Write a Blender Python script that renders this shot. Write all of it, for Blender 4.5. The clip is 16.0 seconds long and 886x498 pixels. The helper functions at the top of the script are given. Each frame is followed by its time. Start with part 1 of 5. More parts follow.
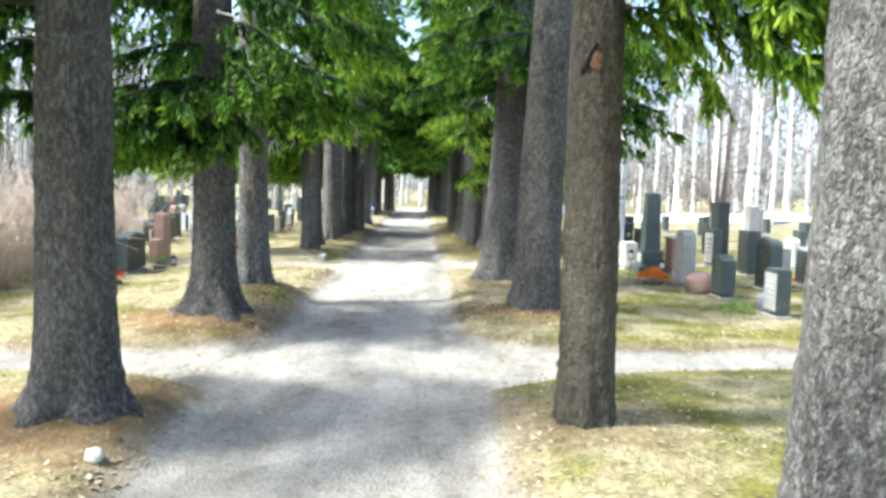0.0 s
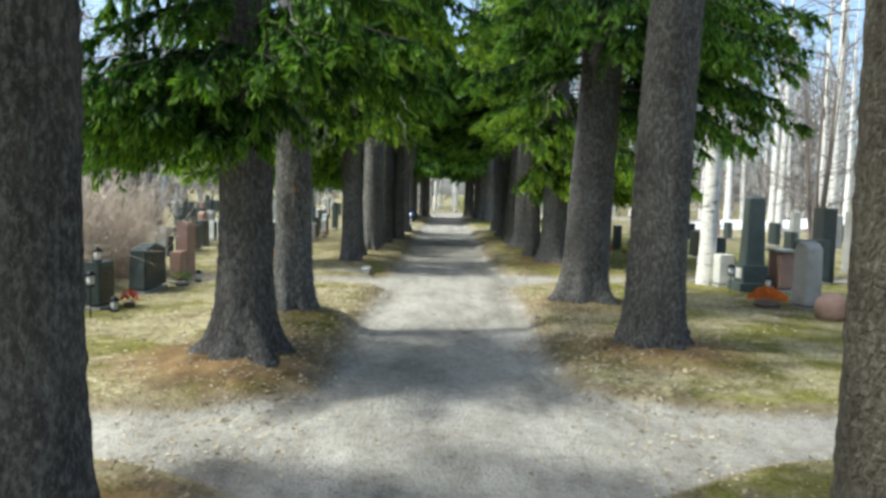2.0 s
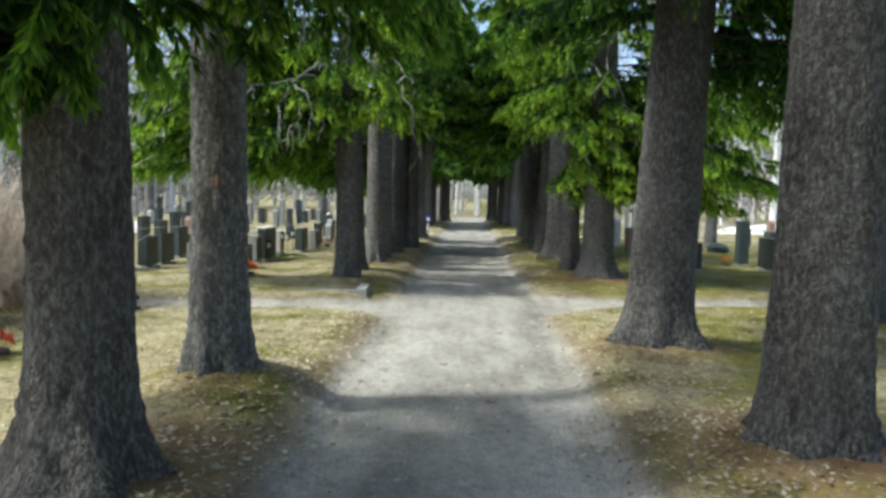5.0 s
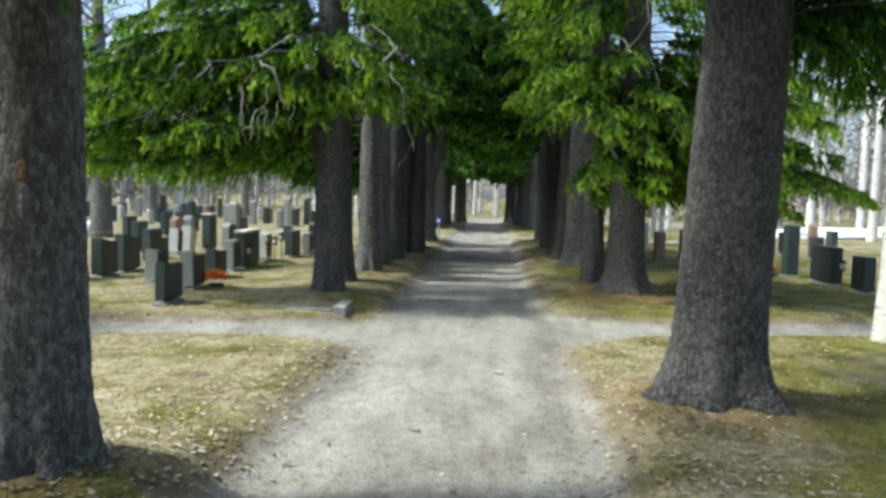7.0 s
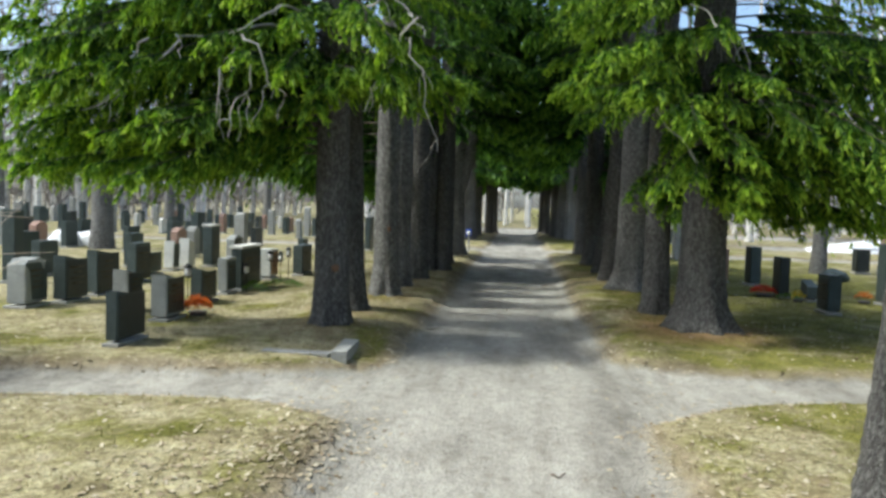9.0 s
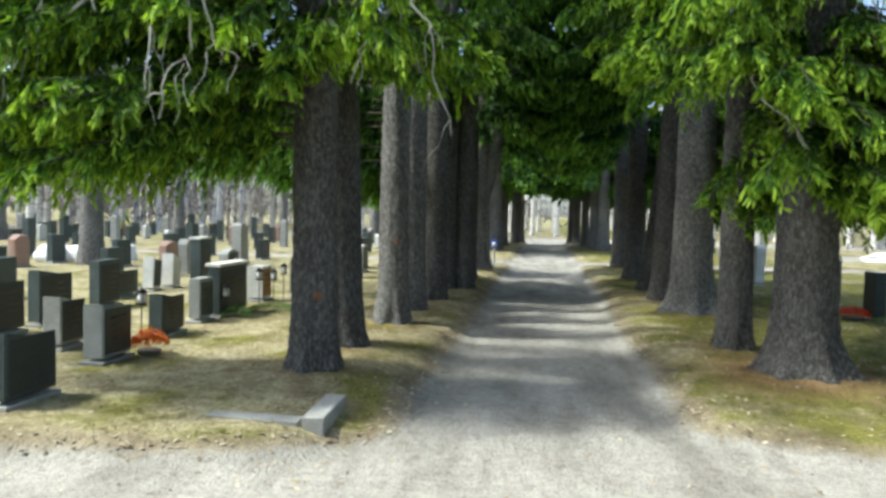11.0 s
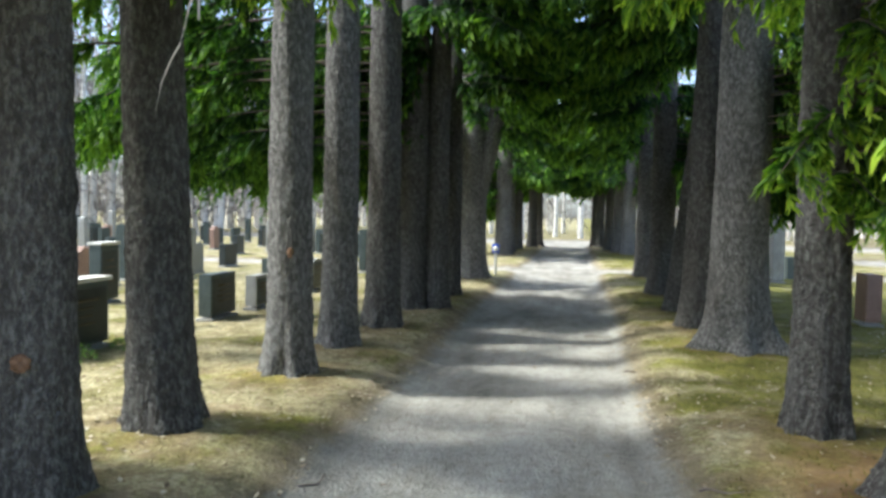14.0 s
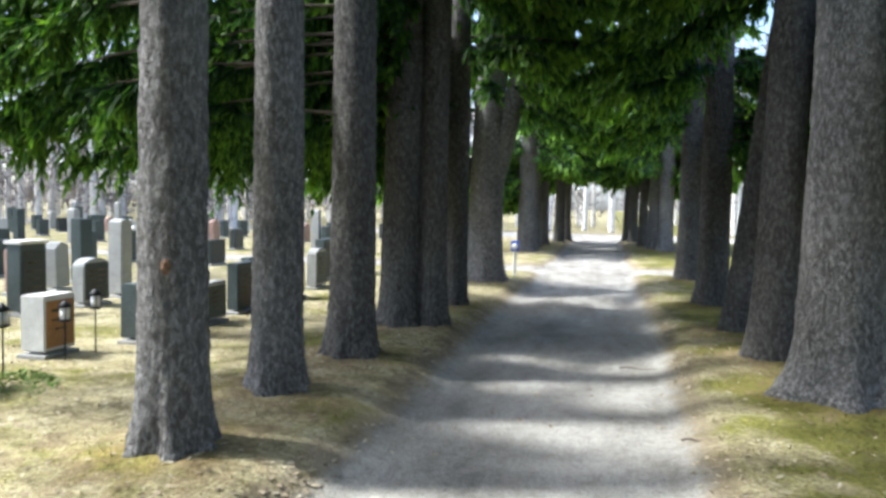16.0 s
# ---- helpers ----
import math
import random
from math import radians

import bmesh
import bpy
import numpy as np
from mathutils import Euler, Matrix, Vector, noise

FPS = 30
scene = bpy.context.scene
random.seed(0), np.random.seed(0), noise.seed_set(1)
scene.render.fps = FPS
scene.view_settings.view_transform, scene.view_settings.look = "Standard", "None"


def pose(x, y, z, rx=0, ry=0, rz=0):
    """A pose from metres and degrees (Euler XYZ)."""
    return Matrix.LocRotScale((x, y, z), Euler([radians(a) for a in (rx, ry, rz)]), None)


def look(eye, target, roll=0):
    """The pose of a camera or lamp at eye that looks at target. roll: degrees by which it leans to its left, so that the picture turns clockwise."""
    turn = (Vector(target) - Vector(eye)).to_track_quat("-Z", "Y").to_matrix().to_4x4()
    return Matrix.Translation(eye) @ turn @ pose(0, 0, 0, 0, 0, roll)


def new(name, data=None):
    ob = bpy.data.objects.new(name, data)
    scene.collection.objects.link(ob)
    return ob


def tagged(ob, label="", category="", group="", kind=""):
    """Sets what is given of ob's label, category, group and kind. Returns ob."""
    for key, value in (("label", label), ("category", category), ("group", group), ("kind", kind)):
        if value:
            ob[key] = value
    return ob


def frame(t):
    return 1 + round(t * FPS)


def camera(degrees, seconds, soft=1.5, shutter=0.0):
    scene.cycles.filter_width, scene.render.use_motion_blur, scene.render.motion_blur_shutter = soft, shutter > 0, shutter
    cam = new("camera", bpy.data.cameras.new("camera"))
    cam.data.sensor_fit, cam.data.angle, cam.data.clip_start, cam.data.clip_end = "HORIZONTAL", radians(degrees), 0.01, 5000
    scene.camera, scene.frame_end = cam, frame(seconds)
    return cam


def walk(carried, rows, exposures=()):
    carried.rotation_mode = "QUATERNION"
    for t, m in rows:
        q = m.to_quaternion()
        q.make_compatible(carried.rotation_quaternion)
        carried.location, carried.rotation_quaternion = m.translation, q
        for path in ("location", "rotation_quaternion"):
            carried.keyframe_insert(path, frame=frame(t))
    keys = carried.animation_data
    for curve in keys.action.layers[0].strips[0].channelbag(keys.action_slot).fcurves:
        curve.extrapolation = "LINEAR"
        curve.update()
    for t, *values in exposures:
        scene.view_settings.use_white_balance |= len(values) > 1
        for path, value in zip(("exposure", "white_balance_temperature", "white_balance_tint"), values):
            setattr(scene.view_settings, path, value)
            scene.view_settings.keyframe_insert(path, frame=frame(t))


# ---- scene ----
cam = camera(62.0, 16.0, soft=3.1)
PATH = [
    (0, (0.51, 4.762, 1.75), (0.581, 6.754, 1.587), 1.5),
    (0.5, (0.362, 5.347, 1.761), (0.413, 7.34, 1.596), 1.5),
    (1, (0.184, 5.943, 1.717), (0.219, 7.936, 1.556), 1.5),
    (1.5, (-0.021, 6.544, 1.74), (-0.005, 8.538, 1.581), 1.5),
    (2, (-0.15, 7.123, 1.709), (-0.154, 9.117, 1.558), 1.4),
    (2.5, (-0.247, 7.732, 1.688), (-0.274, 9.726, 1.535), 1.4),
    (3, (-0.296, 8.363, 1.684), (-0.315, 10.357, 1.532), 1.5),
    (3.5, (-0.308, 8.955, 1.658), (-0.343, 10.949, 1.504), 1.4),
    (4, (-0.267, 9.568, 1.64), (-0.317, 11.561, 1.49), 1.3),
    (6.5, (0.222, 12.339, 1.606), (0.121, 14.332, 1.472), 1.3),
    (7, (0.246, 12.989, 1.628), (0.122, 14.98, 1.486), 1.4),
    (7.5, (0.28, 13.602, 1.623), (0.132, 15.592, 1.478), 1.5),
    (8, (0.277, 14.231, 1.611), (0.112, 16.219, 1.473), 1.6),
    (8.5, (0.196, 14.833, 1.664), (0.009, 16.82, 1.533), 1.7),
    (9, (0.065, 15.467, 1.672), (-0.139, 17.453, 1.551), 1.7),
    (11.5, (-0.118, 18.537, 1.63), (-0.405, 20.514, 1.535), 1.2),
    (12, (0.007, 19.148, 1.642), (-0.291, 21.123, 1.547), 1.2),
    (12.5, (0.164, 19.79, 1.607), (-0.142, 21.764, 1.511), 1.1),
    (13, (0.26, 20.439, 1.597), (-0.063, 22.41, 1.503), 1.1),
    (13.5, (0.35, 21.1, 1.592), (0.01, 23.069, 1.497), 1.1),
    (14, (0.465, 21.733, 1.596), (0.111, 23.699, 1.502), 1.1),
    (14.5, (0.583, 22.376, 1.599), (0.214, 24.339, 1.504), 1.1),
    (15, (0.59, 23.076, 1.588), (0.195, 25.033, 1.481), 1.1),
    (15.5, (0.534, 23.718, 1.628), (0.118, 25.671, 1.51), 1.3),
    (16, (0.421, 24.371, 1.613), (-0.009, 26.321, 1.496), 1.2),
]
walk(cam, [(t, look(eye, target, roll)) for t, eye, target, roll in PATH],
     exposures=[(0.0, 2.15, 6250, 4), (0.8, 1.7, 6350, 3), (1.5, 1.26, 6400, 0), (4.0, 1.16, 6400, 0), (6.3, 1.08, 6250, 0), (9.0, 1.06, 6350, 0),
                (12.0, 1.68, 6350, -1), (14.0, 1.75, 6250, 2), (16.0, 1.95, 6050, 7)])

# ---- light ----
world = bpy.data.worlds.new("daylight")
scene.world = world
world.use_nodes = True
wn = world.node_tree
sky = wn.nodes.new("ShaderNodeTexSky")
sky.sky_type = "NISHITA"
sky.sun_disc = False
sky.sun_elevation = radians(54)
sky.sun_rotation = radians(257)
sky.air_density = 0.7
sky.dust_density = 2.5
sky.ozone_density = 0.3
wn.nodes["Background"].inputs["Strength"].default_value = 0.15
wn.links.new(sky.outputs[0], wn.nodes["Background"].inputs["Color"])

sun_data = bpy.data.lights.new("sun", "SUN")
sun_data.energy = 1.95
sun_data.angle = radians(5.0)
sun_data.color = (1.0, 0.98, 0.94)
sun = new("sun", sun_data)
sun.matrix_world = look((-34, -8.0, 48.0), (0, 0, 0))


# ---- node helpers ----
def material(name, rough=0.8, metal=0.0, spec=0.3):
    m = bpy.data.materials.new(name)
    m.use_nodes = True
    p = m.node_tree.nodes["Principled BSDF"]
    p.inputs["Roughness"].default_value = rough
    p.inputs["Metallic"].default_value = metal
    p.inputs["Specular IOR Level"].default_value = spec
    return m, m.node_tree, p


def coords(nt, kind="Object", scale=(1, 1, 1)):
    c = nt.nodes.new("ShaderNodeTexCoord")
    mp = nt.nodes.new("ShaderNodeMapping")
    mp.inputs["Scale"].default_value = scale
    nt.links.new(c.outputs[kind], mp.inputs[0])
    return mp.outputs[0]


def world_pos(nt, scale=(1, 1, 1)):
    g = nt.nodes.new("ShaderNodeNewGeometry")
    mp = nt.nodes.new("ShaderNodeMapping")
    mp.inputs["Scale"].default_value = scale
    nt.links.new(g.outputs["Position"], mp.inputs[0])
    return mp.outputs[0]


def noise_tex(nt, vec, scale, detail=4.0, rough=0.6, out="Fac", distortion=0.0):
    n = nt.nodes.new("ShaderNodeTexNoise")
    n.inputs["Scale"].default_value = scale
    n.inputs["Detail"].default_value = detail
    n.inputs["Roughness"].default_value = rough
    n.inputs["Distortion"].default_value = distortion
    nt.links.new(vec, n.inputs["Vector"])
    return n.outputs[out]


def voronoi(nt, vec, scale, feature="F1", out="Distance", rand=1.0):
    n = nt.nodes.new("ShaderNodeTexVoronoi")
    n.feature = feature
    n.inputs["Scale"].default_value = scale
    n.inputs["Randomness"].default_value = rand
    nt.links.new(vec, n.inputs["Vector"])
    return n.outputs[out]


def ramp(nt, fac, stops):
    r = nt.nodes.new("ShaderNodeValToRGB")
    el = r.color_ramp.elements
    while len(el) < len(stops):
        el.new(0.5)
    for e, (at, col) in zip(el, stops):
        e.position = at
        e.color = (*col, 1) if len(col) == 3 else col
    nt.links.new(fac, r.inputs[0])
    return r.outputs[0]


def grey(nt, fac, lo, hi, a=0.0, b=1.0):
    r = nt.nodes.new("ShaderNodeMapRange")
    r.inputs["From Min"].default_value = lo
    r.inputs["From Max"].default_value = hi
    r.inputs["To Min"].default_value = a
    r.inputs["To Max"].default_value = b
    nt.links.new(fac, r.inputs["Value"])
    return r.outputs[0]


def mix(nt, fac, a, b, blend="MIX"):
    m = nt.nodes.new("ShaderNodeMix")
    m.data_type = "RGBA"
    m.blend_type = blend
    for key, v in ((0, fac), (6, a), (7, b)):
        if isinstance(v, (int, float)):
            m.inputs[key].default_value = v
        elif isinstance(v, tuple):
            m.inputs[key].default_value = (*v, 1)
        else:
            nt.links.new(v, m.inputs[key])
    return m.outputs[2]


def maths(nt, op, a, b=0.0):
    m = nt.nodes.new("ShaderNodeMath")
    m.operation = op
    for key, v in ((0, a), (1, b)):
        if isinstance(v, (int, float)):
            m.inputs[key].default_value = v
        else:
            nt.links.new(v, m.inputs[key])
    return m.outputs[0]


def attribute(nt, name):
    a = nt.nodes.new("ShaderNodeAttribute")
    a.attribute_name = name
    return a.outputs["Fac"]


def bump(nt, p, height, strength=0.5, dist=0.02):
    b = nt.nodes.new("ShaderNodeBump")
    b.inputs["Strength"].default_value = strength
    b.inputs["Distance"].default_value = dist
    nt.links.new(height, b.inputs["Height"])
    nt.links.new(b.outputs[0], p.inputs["Normal"])


# ---- materials ----
def turf_colour(nt):
    """Bleached winter grass with mossy green and brown patches, by place."""
    v = world_pos(nt)
    big = noise_tex(nt, v, 0.75, 5, 0.65)
    mid = noise_tex(nt, v, 2.3, 4, 0.65)
    fine = noise_tex(nt, v, 26.0, 3, 0.7)
    straw = ramp(nt, mid, [(0.25, (0.25, 0.215, 0.12)), (0.5, (0.41, 0.37, 0.225)), (0.75, (0.56, 0.52, 0.37))])
    moss = ramp(nt, mid, [(0.3, (0.12, 0.122, 0.028)), (0.7, (0.29, 0.278, 0.078))])
    tuft = noise_tex(nt, v, 9.0, 4, 0.7)
    straw = mix(nt, 0.85, straw, ramp(nt, tuft, [(0.34, (0.50, 0.47, 0.42)), (0.52, (1.0, 1.0, 1.0)), (0.7, (1.15, 1.14, 1.1))]), "MULTIPLY")
    place = nt.nodes.new("ShaderNodeSeparateXYZ")
    nt.links.new(v, place.inputs[0])
    # more moss east of the path, also painting in the trees' shade
    moss_shade = maths(nt, "MULTIPLY", grey(nt, place.outputs[0], 1.2, 2.2, 0.0, 0.17), grey(nt, place.outputs[0], 8.0, 12.0, 1.0, 0.0))
    moss_shade = maths(nt, "MULTIPLY", moss_shade, grey(nt, place.outputs[1], 20.5, 24.0, 0.42, 1.0))
    green = grey(nt, maths(nt, "ADD", big, moss_shade), 0.50, 0.62)
    base = mix(nt, green, straw, moss)
    base = mix(nt, 0.85, base, ramp(nt, fine, [(0.32, (0.42, 0.39, 0.33)), (0.62, (1.05, 1.05, 1.03))]), "MULTIPLY")
    straws = noise_tex(nt, v, 70.0, 3, 0.8)
    return mix(nt, 0.7, base, ramp(nt, straws, [(0.36, (0.55, 0.53, 0.48)), (0.5, (0.95, 0.95, 0.95)), (0.64, (1.3, 1.28, 1.2))]), "MULTIPLY"), fine, mid


def ground_material():
    m, nt, p = material("ground_turf_and_gravel", 0.95, spec=0.15)
    turf, fine, mid = turf_colour(nt)
    v = world_pos(nt)
    edge = noise_tex(nt, v, 3.2, 5, 0.7)
    speck = noise_tex(nt, v, 55.0, 3, 0.75)
    pebble = voronoi(nt, v, 42.0)
    worn = noise_tex(nt, world_pos(nt, (1.0, 0.45, 1.0)), 1.5, 5, 0.6)
    gravel = ramp(nt, worn, [(0.28, (0.228, 0.215, 0.192)), (0.48, (0.36, 0.343, 0.306)), (0.7, (0.48, 0.462, 0.418))])
    gravel = mix(nt, 0.75, gravel, ramp(nt, speck, [(0.28, (0.35, 0.33, 0.30)), (0.5, (0.85, 0.85, 0.85)), (0.72, (1.15, 1.13, 1.1))]), "MULTIPLY")
    blot = noise_tex(nt, v, 11.0, 4, 0.7)
    gravel = mix(nt, 0.55, gravel, ramp(nt, blot, [(0.33, (0.55, 0.53, 0.50)), (0.50, (1.0, 1.0, 1.0)), (0.68, (1.12, 1.11, 1.08))]), "MULTIPLY")
    drag = noise_tex(nt, world_pos(nt, (3.4, 0.5, 1.0)), 1.4, 5, 0.7)
    gravel = mix(nt, 0.55, gravel, ramp(nt, drag, [(0.32, (0.66, 0.64, 0.62)), (0.5, (1.0, 1.0, 1.0)), (0.7, (1.1, 1.1, 1.1))]), "MULTIPLY")
    needles = ramp(nt, mid, [(0.3, (0.16, 0.095, 0.045)), (0.7, (0.38, 0.25, 0.12))])
    needles = mix(nt, 0.6, needles, ramp(nt, fine, [(0.3, (0.4, 0.4, 0.4)), (0.7, (1, 1, 1))]), "MULTIPLY")
    wob = grey(nt, edge, 0.0, 1.0, -0.42, 0.42)
    nfac = grey(nt, maths(nt, "ADD", attribute(nt, "needle"), wob), 0.35, 0.75)
    soil = mix(nt, nfac, turf, needles)
    verge_at = maths(nt, "ADD", attribute(nt, "gravel"), maths(nt, "MULTIPLY", wob, 1.3))
    dirt = ramp(nt, mid, [(0.3, (0.15, 0.115, 0.075)), (0.7, (0.33, 0.275, 0.20))])
    dirt = mix(nt, 0.7, dirt, ramp(nt, speck, [(0.3, (0.4, 0.38, 0.35)), (0.5, (0.9, 0.9, 0.9)), (0.7, (1.35, 1.3, 1.2))]), "MULTIPLY")
    soil = mix(nt, maths(nt, "MULTIPLY", grey(nt, verge_at, 0.02, 0.30), 0.75), soil, dirt)
    gfac = grey(nt, maths(nt, "ADD", attribute(nt, "gravel"), wob), 0.40, 0.80)
    col = mix(nt, gfac, soil, gravel)
    nt.links.new(col, p.inputs["Base Color"])
    h = maths(nt, "ADD", maths(nt, "MULTIPLY", fine, 0.7), maths(nt, "MULTIPLY", pebble, 0.3))
    bump(nt, p, maths(nt, "ADD", h, maths(nt, "MULTIPLY", edge, 0.35)), 0.8, 0.03)
    return m


def blade_material():
    m, nt, p = material("dry_grass", 0.9, spec=0.1)
    turf, _, _ = turf_colour(nt)
    g = nt.nodes.new("ShaderNodeNewGeometry")
    v = ramp(nt, g.outputs["Random Per Island"], [(0.0, (0.6, 0.55, 0.5)), (1.0, (1.15, 1.12, 1.05))])
    nt.links.new(mix(nt, 1.0, turf, v, "MULTIPLY"), p.inputs["Base Color"])
    return m


def bark_material(name, dark, light, lichen, lichen_amount):
    m, nt, p = material(name, 0.95, spec=0.12)
    v = coords(nt, "Object", (1, 1, 0.55))
    warp = noise_tex(nt, v, 9.0, 3, 0.6, "Color")
    add = nt.nodes.new("ShaderNodeVectorMath")
    add.operation = "MULTIPLY_ADD"
    add.inputs[1].default_value = (0.10, 0.10, 0.10)
    nt.links.new(warp, add.inputs[0])
    nt.links.new(v, add.inputs[2])
    vec = add.outputs[0]
    plate = voronoi(nt, vec, 30.0, "DISTANCE_TO_EDGE")
    big = noise_tex(nt, coords(nt, "Object", (1, 1, 0.5)), 3.2, 5, 0.65)
    fine = noise_tex(nt, v, 60.0, 3, 0.7)
    lump = noise_tex(nt, coords(nt, "Object", (1, 1, 0.6)), 30.0, 4, 0.65)
    gap = grey(nt, plate, 0.0, 0.20)
    base = mix(nt, grey(nt, lump, 0.3, 0.7, 0.25, 0.75), dark, light)
    base = mix(nt, grey(nt, big, 0.38, 0.62, 0.0, 0.6), base, tuple(c * 0.62 for c in dark))
    lich = maths(nt, "MULTIPLY", grey(nt, noise_tex(nt, coords(nt, "Object", (1, 1, 0.45)), 30.0, 6, 0.8), 0.46, 0.64), lichen_amount)
    base = mix(nt, lich, base, lichen)
    base = mix(nt, grey(nt, gap, 0.0, 1.0, 0.08, 0.0), base, tuple(c * 0.35 for c in dark))
    base = mix(nt, 0.6, base, ramp(nt, fine, [(0.25, (0.5, 0.5, 0.5)), (0.7, (1.1, 1.1, 1.1))]), "MULTIPLY")
    nt.links.new(base, p.inputs["Base Color"])
    h = maths(nt, "ADD", maths(nt, "MULTIPLY", gap, 0.15), maths(nt, "ADD", maths(nt, "MULTIPLY", lump, 0.7), maths(nt, "MULTIPLY", fine, 0.35)))
    bump(nt, p, h, 1.0, 0.06)
    return m


def needle_material(name, deep, mid, tip):
    m, nt, p = material(name, 0.6, spec=0.25)
    g = nt.nodes.new("ShaderNodeNewGeometry")
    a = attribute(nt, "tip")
    # deep to tip: yellow-green young ends, plus inner shade put into the colour
    tip_tone = maths(nt, "ADD", a, maths(nt, "MULTIPLY", maths(nt, "SUBTRACT", g.outputs["Random Per Island"], 0.5), 0.45))
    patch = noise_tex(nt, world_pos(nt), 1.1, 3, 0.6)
    tip_tone = maths(nt, "ADD", tip_tone, grey(nt, patch, 0.3, 0.7, -0.22, 0.22))
    col = ramp(nt, tip_tone, [(0.12, deep), (0.5, mid), (0.95, tip)])
    nt.links.new(col, p.inputs["Base Color"])
    tr = nt.nodes.new("ShaderNodeBsdfTranslucent")
    nt.links.new(mix(nt, 1.0, col, (0.95, 1.1, 0.5), "MULTIPLY"), tr.inputs[0])
    ms = nt.nodes.new("ShaderNodeMixShader")
    ms.inputs[0].default_value = 0.48
    nt.links.new(p.outputs[0], ms.inputs[1])
    nt.links.new(tr.outputs[0], ms.inputs[2])
    nt.links.new(ms.outputs[0], nt.nodes["Material Output"].inputs[0])
    return m


def stone_material(name, a, b, rough, grain=90.0, spec=0.3):
    m, nt, p = material(name, rough, spec=spec)
    v = coords(nt, "Object")
    f = noise_tex(nt, v, grain, 3, 0.8)
    big = noise_tex(nt, v, 4.0, 4, 0.6)
    info = nt.nodes.new("ShaderNodeObjectInfo")
    col = ramp(nt, f, [(0.32, a), (0.66, b)])
    col = mix(nt, 0.7, col, ramp(nt, big, [(0.25, (0.62, 0.62, 0.60)), (0.7, (1.1, 1.1, 1.08))]), "MULTIPLY")
    col = mix(nt, 0.5, col, ramp(nt, info.outputs["Random"], [(0.0, (0.7, 0.72, 0.72)), (1.0, (1.2, 1.18, 1.15))]), "MULTIPLY")
    nt.links.new(col, p.inputs["Base Color"])
    nt.links.new(grey(nt, big, 0.2, 0.8, rough * 0.8, min(1.0, rough * 1.25)), p.inputs["Roughness"])
    bump(nt, p, f, 0.35 if rough > 0.5 else 0.05, 0.008)
    return m


def plain_material(name, col, rough=0.6, metal=0.0, var=0.25, scale=14.0):
    m, nt, p = material(name, rough, metal)
    f = noise_tex(nt, coords(nt, "Object"), scale, 4, 0.65)
    nt.links.new(ramp(nt, f, [(0.25, tuple(c * (1 - var) for c in col)), (0.75, tuple(min(1, c * (1 + var)) for c in col))]), p.inputs["Base Color"])
    bump(nt, p, f, 0.15, 0.01)
    return m


def birch_material():
    m, nt, p = material("birch_bark", 0.75)
    v = coords(nt, "Object", (1.0, 1.0, 4.0))
    f = noise_tex(nt, v, 5.0, 5, 0.7)
    rough_low = noise_tex(nt, coords(nt, "Object"), 2.0, 4, 0.6)
    col = ramp(nt, f, [(0.34, (0.05, 0.045, 0.04)), (0.42, (0.62, 0.60, 0.56)), (0.7, (0.84, 0.82, 0.78))])
    col = mix(nt, grey(nt, rough_low, 0.58, 0.72), col, (0.09, 0.08, 0.07))
    nt.links.new(col, p.inputs["Base Color"])
    bump(nt, p, f, 0.3, 0.01)
    return m


M_GROUND = ground_material()
M_BLADE = blade_material()
M_BARK = bark_material("spruce_bark", (0.074, 0.068, 0.064), (0.192, 0.182, 0.173), (0.46, 0.455, 0.43), 0.50)
M_BARK_PALE = bark_material("spruce_bark_pale", (0.115, 0.109, 0.104), (0.27, 0.262, 0.252), (0.56, 0.555, 0.54), 0.68)
M_BARK_BROWN = bark_material("pine_bark_brown", (0.095, 0.083, 0.064), (0.20, 0.178, 0.142), (0.38, 0.36, 0.30), 0.40)
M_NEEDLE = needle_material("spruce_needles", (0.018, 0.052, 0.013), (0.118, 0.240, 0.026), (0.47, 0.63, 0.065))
# the same needles made darker: canopy shade put into the colour
M_NEEDLE_SHADED = needle_material("spruce_needles_shaded", (0.010, 0.034, 0.012), (0.046, 0.118, 0.020), (0.21, 0.37, 0.045))
M_LIMB = plain_material("limb_bark", (0.085, 0.070, 0.056), 0.9)
M_DEAD = plain_material("dead_twig", (0.48, 0.45, 0.41), 0.9)
M_SCAR = plain_material("resin_scar", (0.20, 0.115, 0.07), 0.75, var=0.5, scale=30)
M_CLEFT = plain_material("dark_cleft_bark", (0.022, 0.018, 0.015), 0.95)
M_SNOW = plain_material("old_snow", (0.80, 0.81, 0.82), 0.6, var=0.08, scale=6.0)
M_BIRCH = birch_material()
M_TWIG = plain_material("bare_twig", (0.20, 0.165, 0.14), 0.9)
M_TANTWIG = plain_material("tan_shrub_twig", (0.52, 0.44, 0.36), 0.9, var=0.35)
M_LEAF, leaf_nodes, leaf_shader = material("dead_leaf", 0.85)
leaf_geo = leaf_nodes.nodes.new("ShaderNodeNewGeometry")
leaf_nodes.links.new(ramp(leaf_nodes, leaf_geo.outputs["Random Per Island"], [(0.0, (0.12, 0.085, 0.05)), (0.25, (0.27, 0.21, 0.135)), (0.6, (0.40, 0.335, 0.23)), (1.0, (0.54, 0.48, 0.36))]), leaf_shader.inputs["Base Color"])
M_BLACK = stone_material("polished_black_granite", (0.020, 0.024, 0.025), (0.065, 0.076, 0.076), 0.38, spec=0.2)
M_DARK = stone_material("dark_green_granite", (0.036, 0.048, 0.048), (0.105, 0.130, 0.128), 0.48, spec=0.2)
